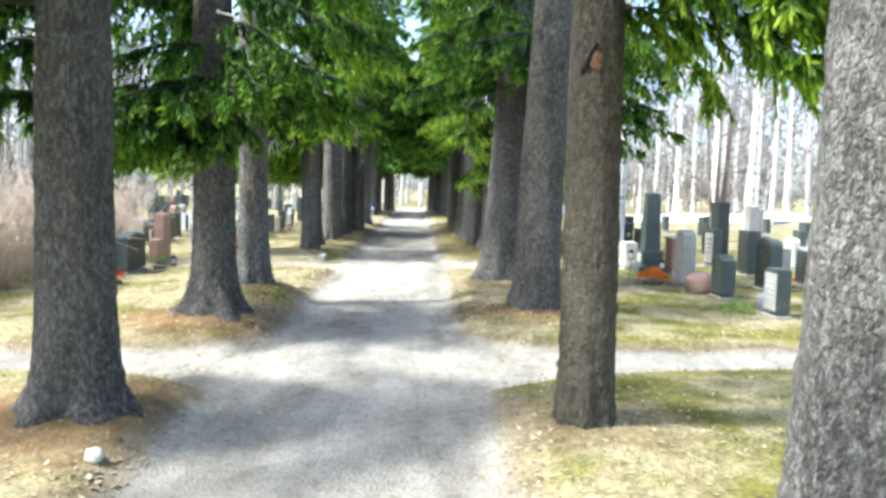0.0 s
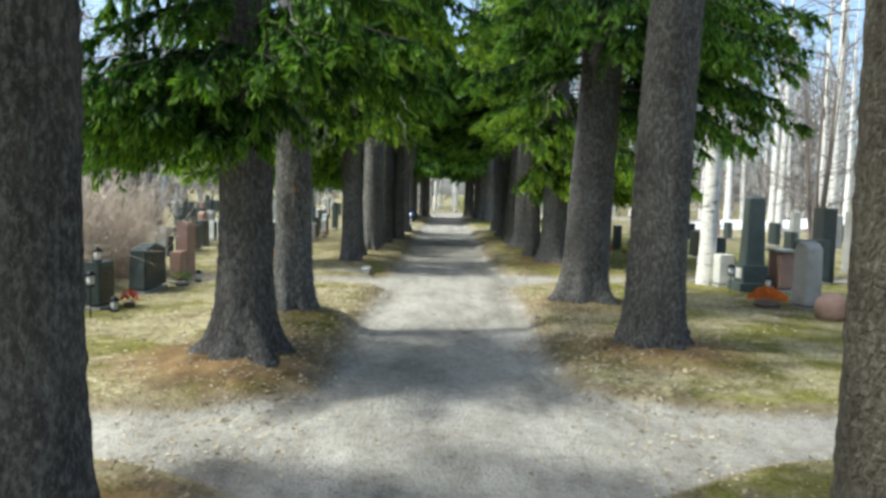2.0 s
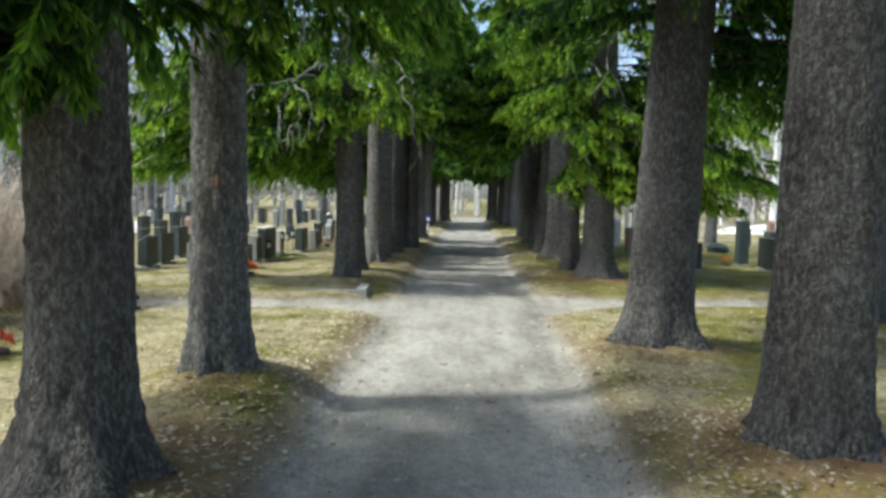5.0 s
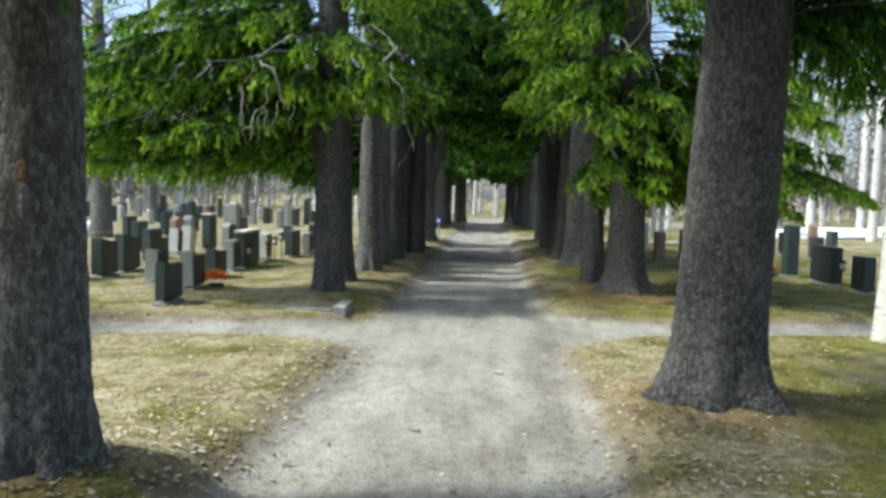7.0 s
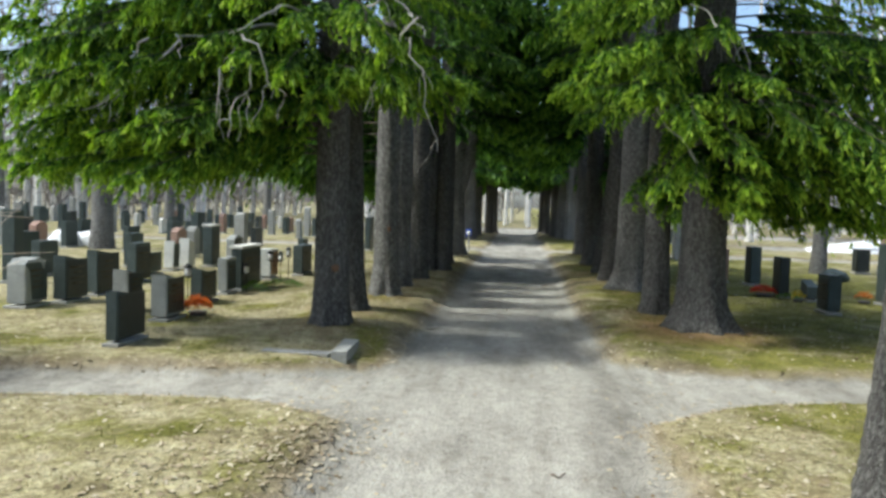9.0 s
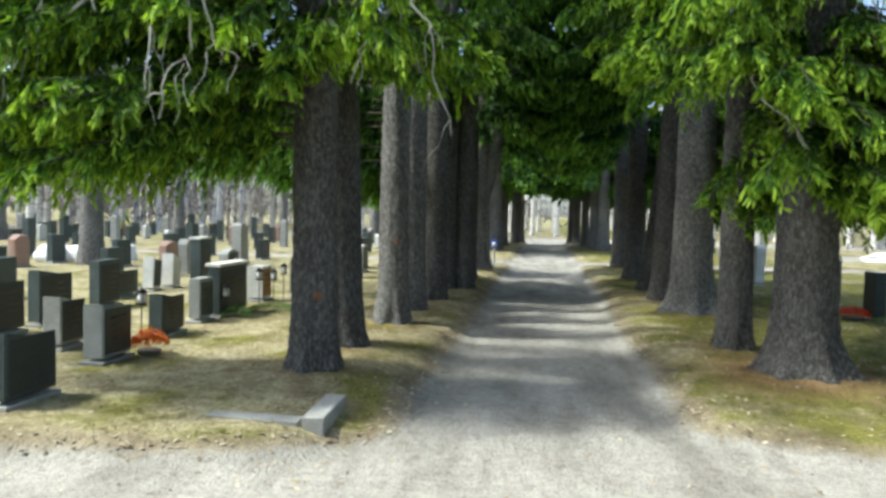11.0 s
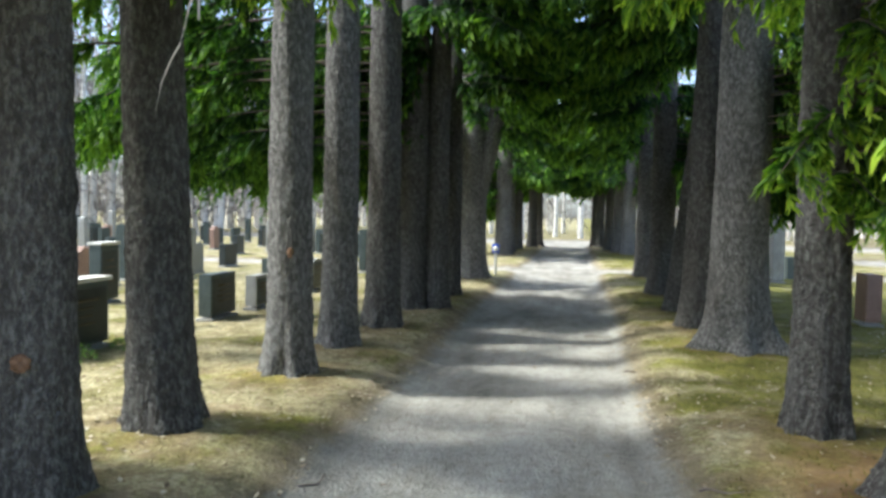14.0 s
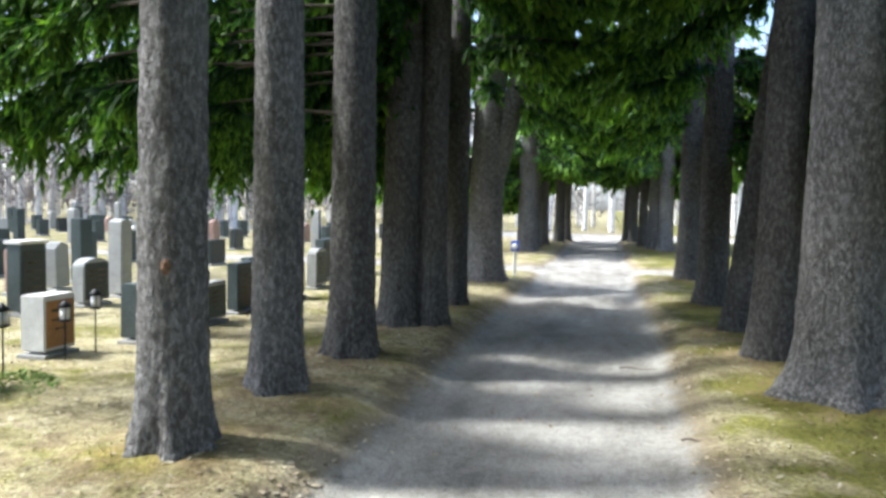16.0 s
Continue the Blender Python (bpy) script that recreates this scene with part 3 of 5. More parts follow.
# single boughs, mostly low: direction in degrees, height at the trunk, length, droop
EXTRA = {
    12: [(-100, 2.9, 1.3, 0.5), (-70, 2.5, 1.2, 0.55), (-120, 3.3, 1.6, 0.45), (-85, 3.7, 1.7, 0.4), (-60, 3.2, 1.8, 0.4), (-40, 2.8, 1.9, 0.4), (-140, 3.6, 1.7, 0.3), (-150, 4.1, 2.0, 0.3), (-95, 2.3, 0.8, 0.6), (0, 4.6, 2.6, 0.35), (10, 5.2, 2.8, 0.3), (-15, 4.2, 2.6, 0.35), (20, 5.6, 2.6, 0.3), (-112, 2.6, 1.5, 0.5), (-80, 2.4, 1.3, 0.5), (-90, 2.2, 1.2, 0.5), (-90, 5.2, 1.8, 0.4), (-110, 5.8, 2.0, 0.4), (-70, 6.2, 1.9, 0.4), (-130, 5.0, 1.8, 0.4), (180, 5.8, 2.2, 0.4), (200, 6.4, 2.2, 0.35), (-104, 2.6, 1.2, 0.45), (-97, 3.0, 1.2, 0.45), (-90, 3.4, 1.2, 0.45), (-118, 3.0, 1.2, 0.4), (-125, 4.2, 1.5, 0.4), (-92, 4.3, 1.4, 0.4), (-30, 5.0, 1.9, 0.35), (15, 4.9, 2.2, 0.3), (-45, 5.4, 1.8, 0.3), (-5, 5.8, 2.4, 0.3), (-95, 6.6, 2.0, 0.35), (-60, 6.8, 2.2, 0.3), (-120, 6.8, 2.2, 0.35), (-30, 6.4, 2.4, 0.3), (-20, 7.1, 2.2, 0.3), (-140, 7.2, 2.2, 0.35), (-80, 7.5, 2.0, 0.3)],
    13: [(-60, 2.6, 1.3, 0.6), (-30, 2.4, 1.5, 0.55), (-85, 3.0, 1.2, 0.5), (-10, 2.8, 1.8, 0.45), (-50, 3.4, 1.6, 0.45), (-45, 2.1, 0.9, 0.6), (-70, 2.4, 1.2, 0.5), (-100, 2.35, 1.25, 0.5), (-86, 1.95, 1.0, 0.5)],
    10: [(204, 3.3, 3.6, 0.30), (199, 3.8, 4.0, 0.30), (206, 4.2, 3.4, 0.32), (203, 4.8, 3.6, 0.30), (198, 5.3, 3.8, 0.30), (195, 2.9, 3.6, 0.20),
         (217, 3.1, 2.5, 0.30), (215, 3.7, 2.6, 0.32), (220, 4.4, 2.3, 0.30), (216, 5.0, 2.5, 0.30), (230, 3.2, 1.9, 0.35), (234, 3.9, 1.9, 0.35), (228, 4.7, 2.0, 0.35),
         (248, 3.0, 1.4, 0.30), (255, 3.6, 1.5, 0.35), (245, 4.5, 1.7, 0.30), (265, 3.1, 1.2, 0.30), (275, 3.5, 1.3, 0.35), (290, 3.3, 1.3, 0.40), (268, 4.2, 1.5, 0.40),
         (305, 3.6, 1.6, 0.40), (300, 4.2, 1.7, 0.40), (192, 4.4, 4.0, 0.30), (189, 3.4, 3.6, 0.25), (199, 3.5, 4.7, 0.26), (196, 4.6, 4.7, 0.30), (224, 2.7, 2.0, 0.22), (208, 2.8, 2.8, 0.22), (201, 5.8, 3.6, 0.32),
         (203, 2.6, 2.7, 0.24), (208, 2.4, 2.2, 0.22), (198, 2.5, 3.3, 0.20), (193, 2.4, 3.7, 0.18), (214, 2.35, 1.6, 0.24), (200, 2.7, 4.2, 0.20), (196, 2.3, 2.8, 0.16), (206, 2.9, 3.3, 0.26)],
    7: [(60, 4.2, 1.6, 0.45)],
    14: [(160, 3.0, 2.1, 0.35), (156, 3.3, 2.2, 0.35), (164, 3.6, 2.4, 0.38), (158, 2.6, 1.9, 0.3), (166, 2.9, 2.8, 0.28), (162, 4.1, 2.8, 0.36), (168, 3.5, 3.2, 0.34), (160, 2.4, 1.6, 0.25), (165, 4.8, 3.4, 0.36), (161, 4.5, 3.0, 0.38), (163, 3.8, 3.3, 0.34), (167, 3.1, 3.4, 0.28), (164, 5.3, 3.2, 0.36)],
    # from 4.8 m up: mostly unseen boughs added to shade the path
    11: [(184, 3.2, 1.7, 0.30), (188, 2.8, 1.9, 0.28), (178, 3.6, 2.0, 0.32), (170, 4.8, 2.4, 0.25), (190, 5.3, 2.6, 0.25), (210, 5.0, 2.0, 0.25), (150, 5.5, 2.2, 0.25), (180, 6.2, 2.6, 0.25), (230, 6.0, 1.8, 0.25), (200, 6.8, 2.2, 0.25), (-60, 3.6, 1.3, 0.4), (-30, 3.8, 1.4, 0.4), (-100, 3.6, 1.1, 0.5)],
    34: [(0, 3.9, 1.2, 0.55), (-20, 4.3, 1.6, 0.5)],
    35: [(180, 3.3, 1.1, 0.85), (190, 3.0, 0.7, 0.9), (172, 3.8, 1.5, 0.65)],
    19: [(175, 3.2, 4.2, 0.30), (165, 4.0, 4.4, 0.34), (185, 2.9, 3.6, 0.24), (178, 3.6, 5.0, 0.28)],
    8: [(-100, 3.1, 1.2, 0.40), (-85, 3.5, 1.2, 0.40), (-60, 3.0, 1.2, 0.40), (-112, 3.6, 1.4, 0.35)],
    5: [(0, 3.3, 1.6, 0.5), (-25, 3.1, 1.4, 0.5), (20, 3.5, 1.8, 0.5), (-60, 3.4, 1.3, 0.45), (40, 3.2, 1.6, 0.45), (-5, 3.8, 2.0, 0.45)],
    15: [(160, 3.1, 2.2, 0.38), (156, 2.8, 2.0, 0.32), (164, 3.6, 2.6, 0.38), (158, 2.5, 1.8, 0.28), (165, 3.0, 3.0, 0.30), (168, 3.9, 3.2, 0.36), (162, 4.4, 2.6, 0.38), (170, 2.8, 3.6, 0.24), (171, 3.4, 3.8, 0.30), (169, 4.6, 3.6, 0.36)],
    17: [(168, 3.2, 3.2, 0.38), (160, 2.9, 2.8, 0.34), (165, 3.6, 3.3, 0.40), (172, 3.3, 3.6, 0.34), (162, 2.6, 2.6, 0.28), (170, 3.9, 4.2, 0.34), (175, 4.5, 4.0, 0.36), (166, 3.0, 3.9, 0.26), (174, 3.4, 5.0, 0.28), (170, 4.2, 5.2, 0.30)],
    6: [(-90, 3.0, 1.5, 0.45), (-60, 3.2, 1.6, 0.4), (-120, 2.9, 1.8, 0.45), (-100, 2.5, 0.9, 0.3), (-75, 2.45, 0.8, 0.3), (-130, 2.5, 1.1, 0.3), (-115, 2.35, 0.7, 0.3), (-55, 2.6, 0.9, 0.4), (-108, 3.4, 1.0, 0.4), (-95, 2.25, 0.8, 0.2), (-120, 2.3, 0.9, 0.2), (-70, 2.2, 0.7, 0.2), (-140, 2.35, 1.2, 0.25), (-165, 2.5, 1.5, 0.3), (-105, 2.6, 1.1, 0.3), (-160, 2.2, 1.3, 0.15), (-150, 2.9, 1.6, 0.4), (185, 4.4, 3.4, 0.30), (195, 4.9, 3.6, 0.30), (176, 5.0, 3.2, 0.30), (200, 4.0, 3.2, 0.28)],
    9: [(150, 5.2, 2.0, 0.4), (-150, 5.6, 2.2, 0.4), (-120, 5.0, 1.6, 0.4), (180, 6.2, 2.2, 0.35), (10, 4.2, 2.8, 0.4), (-15, 4.8, 2.8, 0.4), (25, 5.4, 2.8, 0.4), (0, 6.0, 2.6, 0.35), (-92, 4.1, 1.2, 0.35), (-115, 4.3, 1.3, 0.35), (-70, 4.2, 1.2, 0.35), (-135, 4.6, 1.4, 0.35), (-55, 4.6, 1.4, 0.35), (-30, 4.3, 1.7, 0.35), (180, 4.4, 1.3, 0.35), (195, 4.8, 1.4, 0.35), (168, 5.1, 1.4, 0.35), (-98, 4.9, 1.4, 0.35), (-18, 4.6, 2.6, 0.30), (-2, 4.5, 2.9, 0.32), (-10, 5.0, 3.0, 0.30), (6, 4.1, 2.4, 0.26), (-35, 4.8, 2.4, 0.30), (185, 4.0, 1.1, 0.3), (172, 4.6, 1.6, 0.3)],
}


def spruce(index, side, x, y, width, in_low, out_low, in_len, out_len, lean_x, lean_y):
    rng = np.random.default_rng(100 + index)
    near = 4 < y < 44
    close = 6 < y < 32
    r = width / 2
    top = rng.uniform(15.5, 18.5)
    big = "tall old" if width > 0.55 else "slender" if width < 0.43 else "mature"
    pale = index in PALE_TRUNKS
    label = f"{big} spruce with {'pale lichen-grey' if pale else 'dark grey-brown'} flaking bark and drooping green boughs"
    if index == BROWN_TRUNK:
        label = "slender spruce with brown bark and an orange scar on its trunk"
    t = thing("spruce_tree", x, y, label, "tree", "avenue of spruces", z=float(TREE_UP[index]) - 0.085)
    mat = M_BARK_PALE if pale else M_BARK_BROWN if index == BROWN_TRUNK else M_BARK
    v, f = trunk_mesh(rng, r, top, (lean_x, lean_y), close, 0.8 if index in BIG_ROOTS else 0.22 if index == BROWN_TRUNK else 0.5, ROOTS.get(index, ()), index == FORKED)
    part("trunk", mesh_np("trunk", v, f, mat, smooth=True), mat, t)
    out = np.pi if side == "L" else 0.0
    tris, tip_tones, limbs, rest = [], [], [], []

    def grow(z0, az, length, up, droop, twigs, fingers, size, hang, kites=1):
        axis, tri, tip_tone = bough(rng, z0, az, length, up, droop, twigs, fingers, size, hang, r, kites)
        axis = axis + np.array([lean_x * z0, lean_y * z0, 0])
        tri = tri + np.array([lean_x * z0, lean_y * z0, 0])
        tris.append(tri)
        tip_tones.append(tip_tone)
        (limbs if kites > 1 else rest).append(tube(axis[::1 if kites > 1 else 2], np.linspace(0.006 + 0.003 * length, 0.003, 9 if kites > 1 else 5), 5 if kites > 1 else 3))

    low = 34 if y < 6 or index == 7 else 46 if index == 4 else 50 if index == 6 else 60 if index == 8 else 46 if y < 24 else 38 if index == 10 else 60 if y < 27.8 else (30 if side == "L" else 54) if y < 33 else 74 if side == "L" else 54
    for k in range(low):
        az = out + rng.uniform(-np.pi, np.pi)
        if k % 8 < (4 if y < 33 else 3):
            az = out + rng.uniform(-1.0, 1.0)
        elif k % 8 < (6 if y < 33 else 7):
            az = out + np.pi + rng.uniform(-1.0, 1.0)
        if index == 10 and math.sin(az) > 0 and math.cos(az) < 0.2 and rng.random() < 0.8:
            az = -az
        o = float(smooth01((math.cos(az - out) - 0.15) / 0.6))
        tip_low = in_low + (out_low - in_low) * o
        length = (in_len + (out_len - in_len) * o) * rng.uniform(0.7, 1.05) * (0.72 + 0.28 * abs(math.cos(az - out)))
        if index in (7, 8, 11, 14, 15) and math.cos(az - out) > 0.0 or o > 0.4 and index == 17 and k % 3:
            continue
        if index == 4:
            length *= 1 - 0.5 * max(0.0, math.sin(az))
        if index == 10:
            length = min(length, 1.5 / max(0.3, -math.sin(az)))
        if index == 11:
            length *= 1 - 0.45 * max(0.0, -math.sin(az))
        drop = length * rng.uniform(0.18, 0.45)
        z0 = tip_low + 0.18 + drop + (2.2 if o > 0.4 and y > 12 else 3.6) * rng.random() ** 1.3
        up = rng.uniform(0.0, 0.18)
        if close:
            grow(z0, az, length, up, drop / length + up, int(14 * length) + 9, 16, 0.138, rng.uniform(0.5, 1.15), 2 if z0 < 5.4 else 1)
        elif near:
            grow(z0, az, length, up, drop / length + up, int(16 * length) + 8, 9, 0.22, rng.uniform(0.6, 1.2))
        else:
            grow(z0, az, length, up, drop / length + up, int(13 * length) + 6, 7, 0.27, rng.uniform(0.6, 1.1))
    for az, z0, length, droop in EXTRA.get(index, ()):
        grow(z0, radians(az), length, 0.05, droop, int(14 * length) + 9, 16, 0.138, rng.uniform(0.5, 1.15), 2)
    base = max(in_low, out_low) + 2.3
    high = 8 if index in (10, 12) else 4 if index in (6, 8, 11, 14, 15, 17, 19, 20) else 9 if y < 36 else 18
    for k in range(high):
        q = (k + rng.random()) / high
        z0 = base + (top - 0.6 - base) * q
        length = (1.7 * (1 - q) ** 0.8 + 0.35) * rng.uniform(0.75, 1.1)
        grow(z0, rng.uniform(0, 6.283), length, 0.08, rng.uniform(0.22, 0.40), int(10 * length) + 6, 6, 0.24, 0.7)
    corners = np.concatenate(tris).reshape(-1, 3)
    # crowns meant to read as shaded take the darkened copy
    needles = M_NEEDLE_SHADED if index in (3, 4, 6, 7, 9, 14, 15, 17) or y > 33 else M_NEEDLE
    part("crown", mesh_np("crown", corners, np.arange(len(corners)).reshape(-1, 4), needles, {"tip": np.concatenate(tip_tones)}), needles, t)
    for v, f in limbs:
        part("limb", mesh_np("limb", v, f, M_LIMB, smooth=True), M_LIMB, t)
    v, f = joined(rest)
    tagged(part("upper_limb_mass", mesh_np("upper_limb_mass", v, f, M_LIMB), M_LIMB, t), kind="stuff")
    return t


# single roots and clefts: direction, reach, angular width, height
ROOTS = {
    4: [(-35, 0.45, 0.35, 0.20), (-130, 0.30, 0.35, 0.22), (-85, -0.16, 0.16, 0.30)],
    6: [(-48, 0.95, 0.26, 0.16), (-95, 0.35, 0.28, 0.18), (-160, 0.55, 0.35, 0.20), (-72, -0.14, 0.14, 0.30)],
    9: [(-150, 0.35, 0.40, 0.25), (-40, 0.30, 0.35, 0.20)],
    12: [(-150, 0.50, 0.32, 0.22), (-35, 0.45, 0.32, 0.20), (-90, 0.20, 0.25, 0.18)],
    14: [(-85, -0.22, 0.11, 0.70), (-60, 0.15, 0.25, 0.15), (-120, 0.12, 0.25, 0.20)],
    16: [(-30, 0.45, 0.35, 0.22), (-140, 0.35, 0.35, 0.24), (-85, 0.20, 0.22, 0.20)],
    11: [(-30, 0.40, 0.35, 0.18)],
}
BIG_ROOTS = (3, 4, 6, 12, 16)
PALE_TRUNKS = (3, 8, 14, 15, 16, 24, 28, 29)
BROWN_TRUNK = 5
FORKED = 24
trees = [spruce(i, *row) for i, row in enumerate(SPRUCES)]


def dead_branch(rng, start, end, sag, radius, twigs):
    """A bare grey branch with forking side twigs."""
    start, end = np.array(start, float), np.array(end, float)
    s = np.linspace(0, 1, 12)[:, None]
    pts = start * (1 - s) + end * s
    pts[:, 2] += sag * np.sin(np.pi * s[:, 0]) + 0.05 * np.sin(9 * s[:, 0] + rng.uniform(0, 6))
    pts[:, 1] += 0.06 * np.sin(7 * s[:, 0] + rng.uniform(0, 6))
    pts[:, 0] += 0.045 * np.sin(11 * s[:, 0] + rng.uniform(0, 6)) + 0.02 * np.sin(23 * s[:, 0] + rng.uniform(0, 6))
    out = [tube(pts, np.linspace(radius, radius * 0.35, 12), 6)]
    ln = np.linalg.norm(end - start)
    for k in range((twigs + 1) // 2):
        u = rng.uniform(0.3, 1.0)
        p0 = np.array([np.interp(u, s[:, 0], pts[:, c]) for c in range(3)])
        d = unit((end - start) / ln + rng.normal(0, 0.75, 3) + np.array([0, 0, -0.25]))
        q = np.linspace(0, 1, 7)[:, None]
        tw = p0 + d * q * rng.uniform(0.15, 0.42)
        tw[:, 2] -= 0.14 * q[:, 0] ** 2
        tw += 0.022 * np.sin(8 * q + rng.uniform(0, 6, 3))
        out.append(tube(tw, np.linspace(radius * 0.5, radius * 0.2, 7), 5))
    return out


def add_dead(tree, seed, branches):
    rng = np.random.default_rng(seed)
    ob = trees[tree]
    for start, end, sag, radius, twigs in branches:
        v, f = joined(dead_branch(rng, start, end, sag, radius, twigs))
        part("dead_branch", mesh_np("dead_branch", v, f, M_DEAD, smooth=True), M_DEAD, ob, "bare grey dead branch")


add_dead(10, 1, [((-0.10, -0.25, 4.10), (-0.74, -1.55, 3.61), 0.15, 0.020, 4), ((-0.74, -1.55, 3.61), (-0.22, -1.55, 2.82), 0.06, 0.015, 6),
                 ((-0.56, -1.50, 3.30), (-0.89, -1.55, 2.39), 0.05, 0.013, 5), ((-0.90, -1.20, 3.70), (-1.06, -1.55, 2.49), 0.12, 0.013, 5),
                 ((-0.20, -0.30, 3.80), (-1.54, -1.50, 3.49), 0.12, 0.020, 3), ((-1.54, -1.50, 3.49), (-2.65, -1.50, 2.70), -0.10, 0.015, 7),
                 ((-1.90, -1.40, 3.55), (-2.30, -1.55, 2.90), 0.08, 0.012, 5)])
add_dead(11, 2, [((0.2, -0.1, 4.2), (1.0, -0.6, 3.0), 0.3, 0.018, 7), ((0.2, -0.4, 4.5), (1.26, -2.40, 3.89), 0.20, 0.018, 3),
                 ((1.26, -2.40, 3.89), (0.67, -2.40, 2.75), 0.05, 0.013, 7), ((1.20, -2.40, 3.62), (1.55, -2.40, 2.35), 0.15, 0.011, 6)])
add_dead(12, 3, [((-0.53, -1.2, 4.27), (0.05, -1.2, 3.60), 0.05, 0.012, 4), ((-0.98, -1.1, 3.00), (-0.38, -1.1, 2.29), 0.04, 0.011, 5), ((-0.1, -0.3, 4.4), (0.5, -1.3, 2.7), 0.2, 0.012, 6), ((0.2, -0.2, 3.6), (1.9, -0.9, 2.6), 0.12, 0.011, 7)])
add_dead(8, 4, [((0.1, -0.2, 3.6), (0.9, -0.6, 2.5), 0.3, 0.016, 7), ((-0.1, -0.2, 3.3), (-0.7, -0.7, 2.4), 0.2, 0.014, 5)])
add_dead(6, 5, [((0.1, -0.2, 3.9), (0.9, -0.9, 2.7), 0.2, 0.018, 6)])
add_dead(13, 6, [((0.1, -0.1, 3.4), (0.35, -0.5, 2.0), 0.25, 0.010, 7)])
add_dead(9, 7, [((-0.3, 0.0, 3.6), (-0.9, -0.4, 2.7), 0.25, 0.016, 6)])


def scar(tree, az, z, w, h, r, label, mat=None, slant=0.0, name="bark_scar"):
    """A healed wound: a shallow lens on the bark with a raised rim."""
    bm = bmesh.new()
    bmesh.ops.create_icosphere(bm, subdivisions=3, radius=1)
    for v in bm.verts:
        n = noise.noise(v.co * 2.3 + Vector((tree, az, z)))
        v.co = Vector((v.co.x * 0.022 * (1 + 0.5 * n), v.co.y * w * (1 + 0.35 * n), v.co.z * h * (1 + 0.3 * n)))
    ob = part(name, bm, mat or M_SCAR, trees[tree], label)
    ob.matrix_basis = pose(r * math.cos(radians(az)), r * math.sin(radians(az)), z, slant, 0, az)


scar(5, -108, 2.70, 0.045, 0.075, 0.200, "tan and orange scar in the bark")
scar(5, -122, 2.71, 0.022, 0.12, 0.203, "dark slanting cleft beside the scar", M_CLEFT, -28, "bark_cleft")
scar(8, -75, 1.52, 0.025, 0.06, 0.245, "small orange mark")
scar(10, -65, 0.78, 0.05, 0.05, 0.236, "reddish bare scar")
scar(14, -70, 1.2, 0.03, 0.05, 0.225, "small reddish scar")


# ---- kerb ----
def kerbstone(x0, y0, x1, y1, top, mat, label):
    ln = math.hypot(x1 - x0, y1 - y0)
    bm = box_bm(0.18, ln, 0.26, 0.012, -0.26)
    for v in bm.verts:
        v.co += Vector((noise.noise(v.co * 3), 0, noise.noise(v.co * 4 + Vector((5, 0, 0))))) * 0.010
    t = tagged(part("kerbstone", bm, mat, None), label, "kerb")
    t.matrix_basis = pose((x0 + x1) / 2, (y0 + y1) / 2, top, 0, 0, -math.degrees(math.atan2(x1 - x0, y1 - y0)))


kerbstone(-1.92, 23.58, -1.96, 24.38, -0.025, M_GREY, "grey granite kerbstone standing proud along the gravel path edge")
kerbstone(-2.04, 23.66, -2.85, 23.70, height(-2.5, 23.68) + 0.014, M_GREY, "pale grey granite kerbstone sunk almost flush in the grass")


# ---- graves ----
def headstone_bm(w, h, d, top, rng):
    """A headstone with its broad faces to +x and -x: width along y, depth along x."""
    bm = bmesh.new()
    n = 14
    outline = [(-w / 2, 0.0), (w / 2, 0.0)]
    for k in range(n + 1):
        u = 1 - 2 * k / n
        if top == "arch":
            zt = h - 0.22 * w * (1 - math.sqrt(max(0.0, 1 - u * u * 0.96)))
        elif top == "slant":
            zt = h - 0.06 * (u + 1)
        elif top == "rough":
            zt = h - 0.10 * u * u + 0.03 * rng.uniform(-1, 1)
        else:
            zt = h
        outline.append((u * w / 2, zt))
    taper = 0.06 if top == "rough" else 0.02
    loop = [bm.verts.new((d / 2, yy * (1 - taper * zz / h), zz)) for yy, zz in outline]
    face = bm.faces.new(loop)
    ext = bmesh.ops.extrude_face_region(bm, geom=[face])
    for v in ext["geom"]:
        if isinstance(v, bmesh.types.BMVert):
            v.co.x -= d
    bmesh.ops.recalc_face_normals(bm, faces=bm.faces[:])
    sharp = [e for e in bm.edges if e.is_manifold and e.calc_face_angle() > 0.6]
    bmesh.ops.bevel(bm, geom=sharp, offset=0.012, segments=2, affect="EDGES")
    if top == "rough":
        for v in bm.verts:
            v.co += Vector((noise.noise(v.co * 6), noise.noise(v.co * 6 + Vector((3, 1, 0))), 0)) * 0.03
    return bm


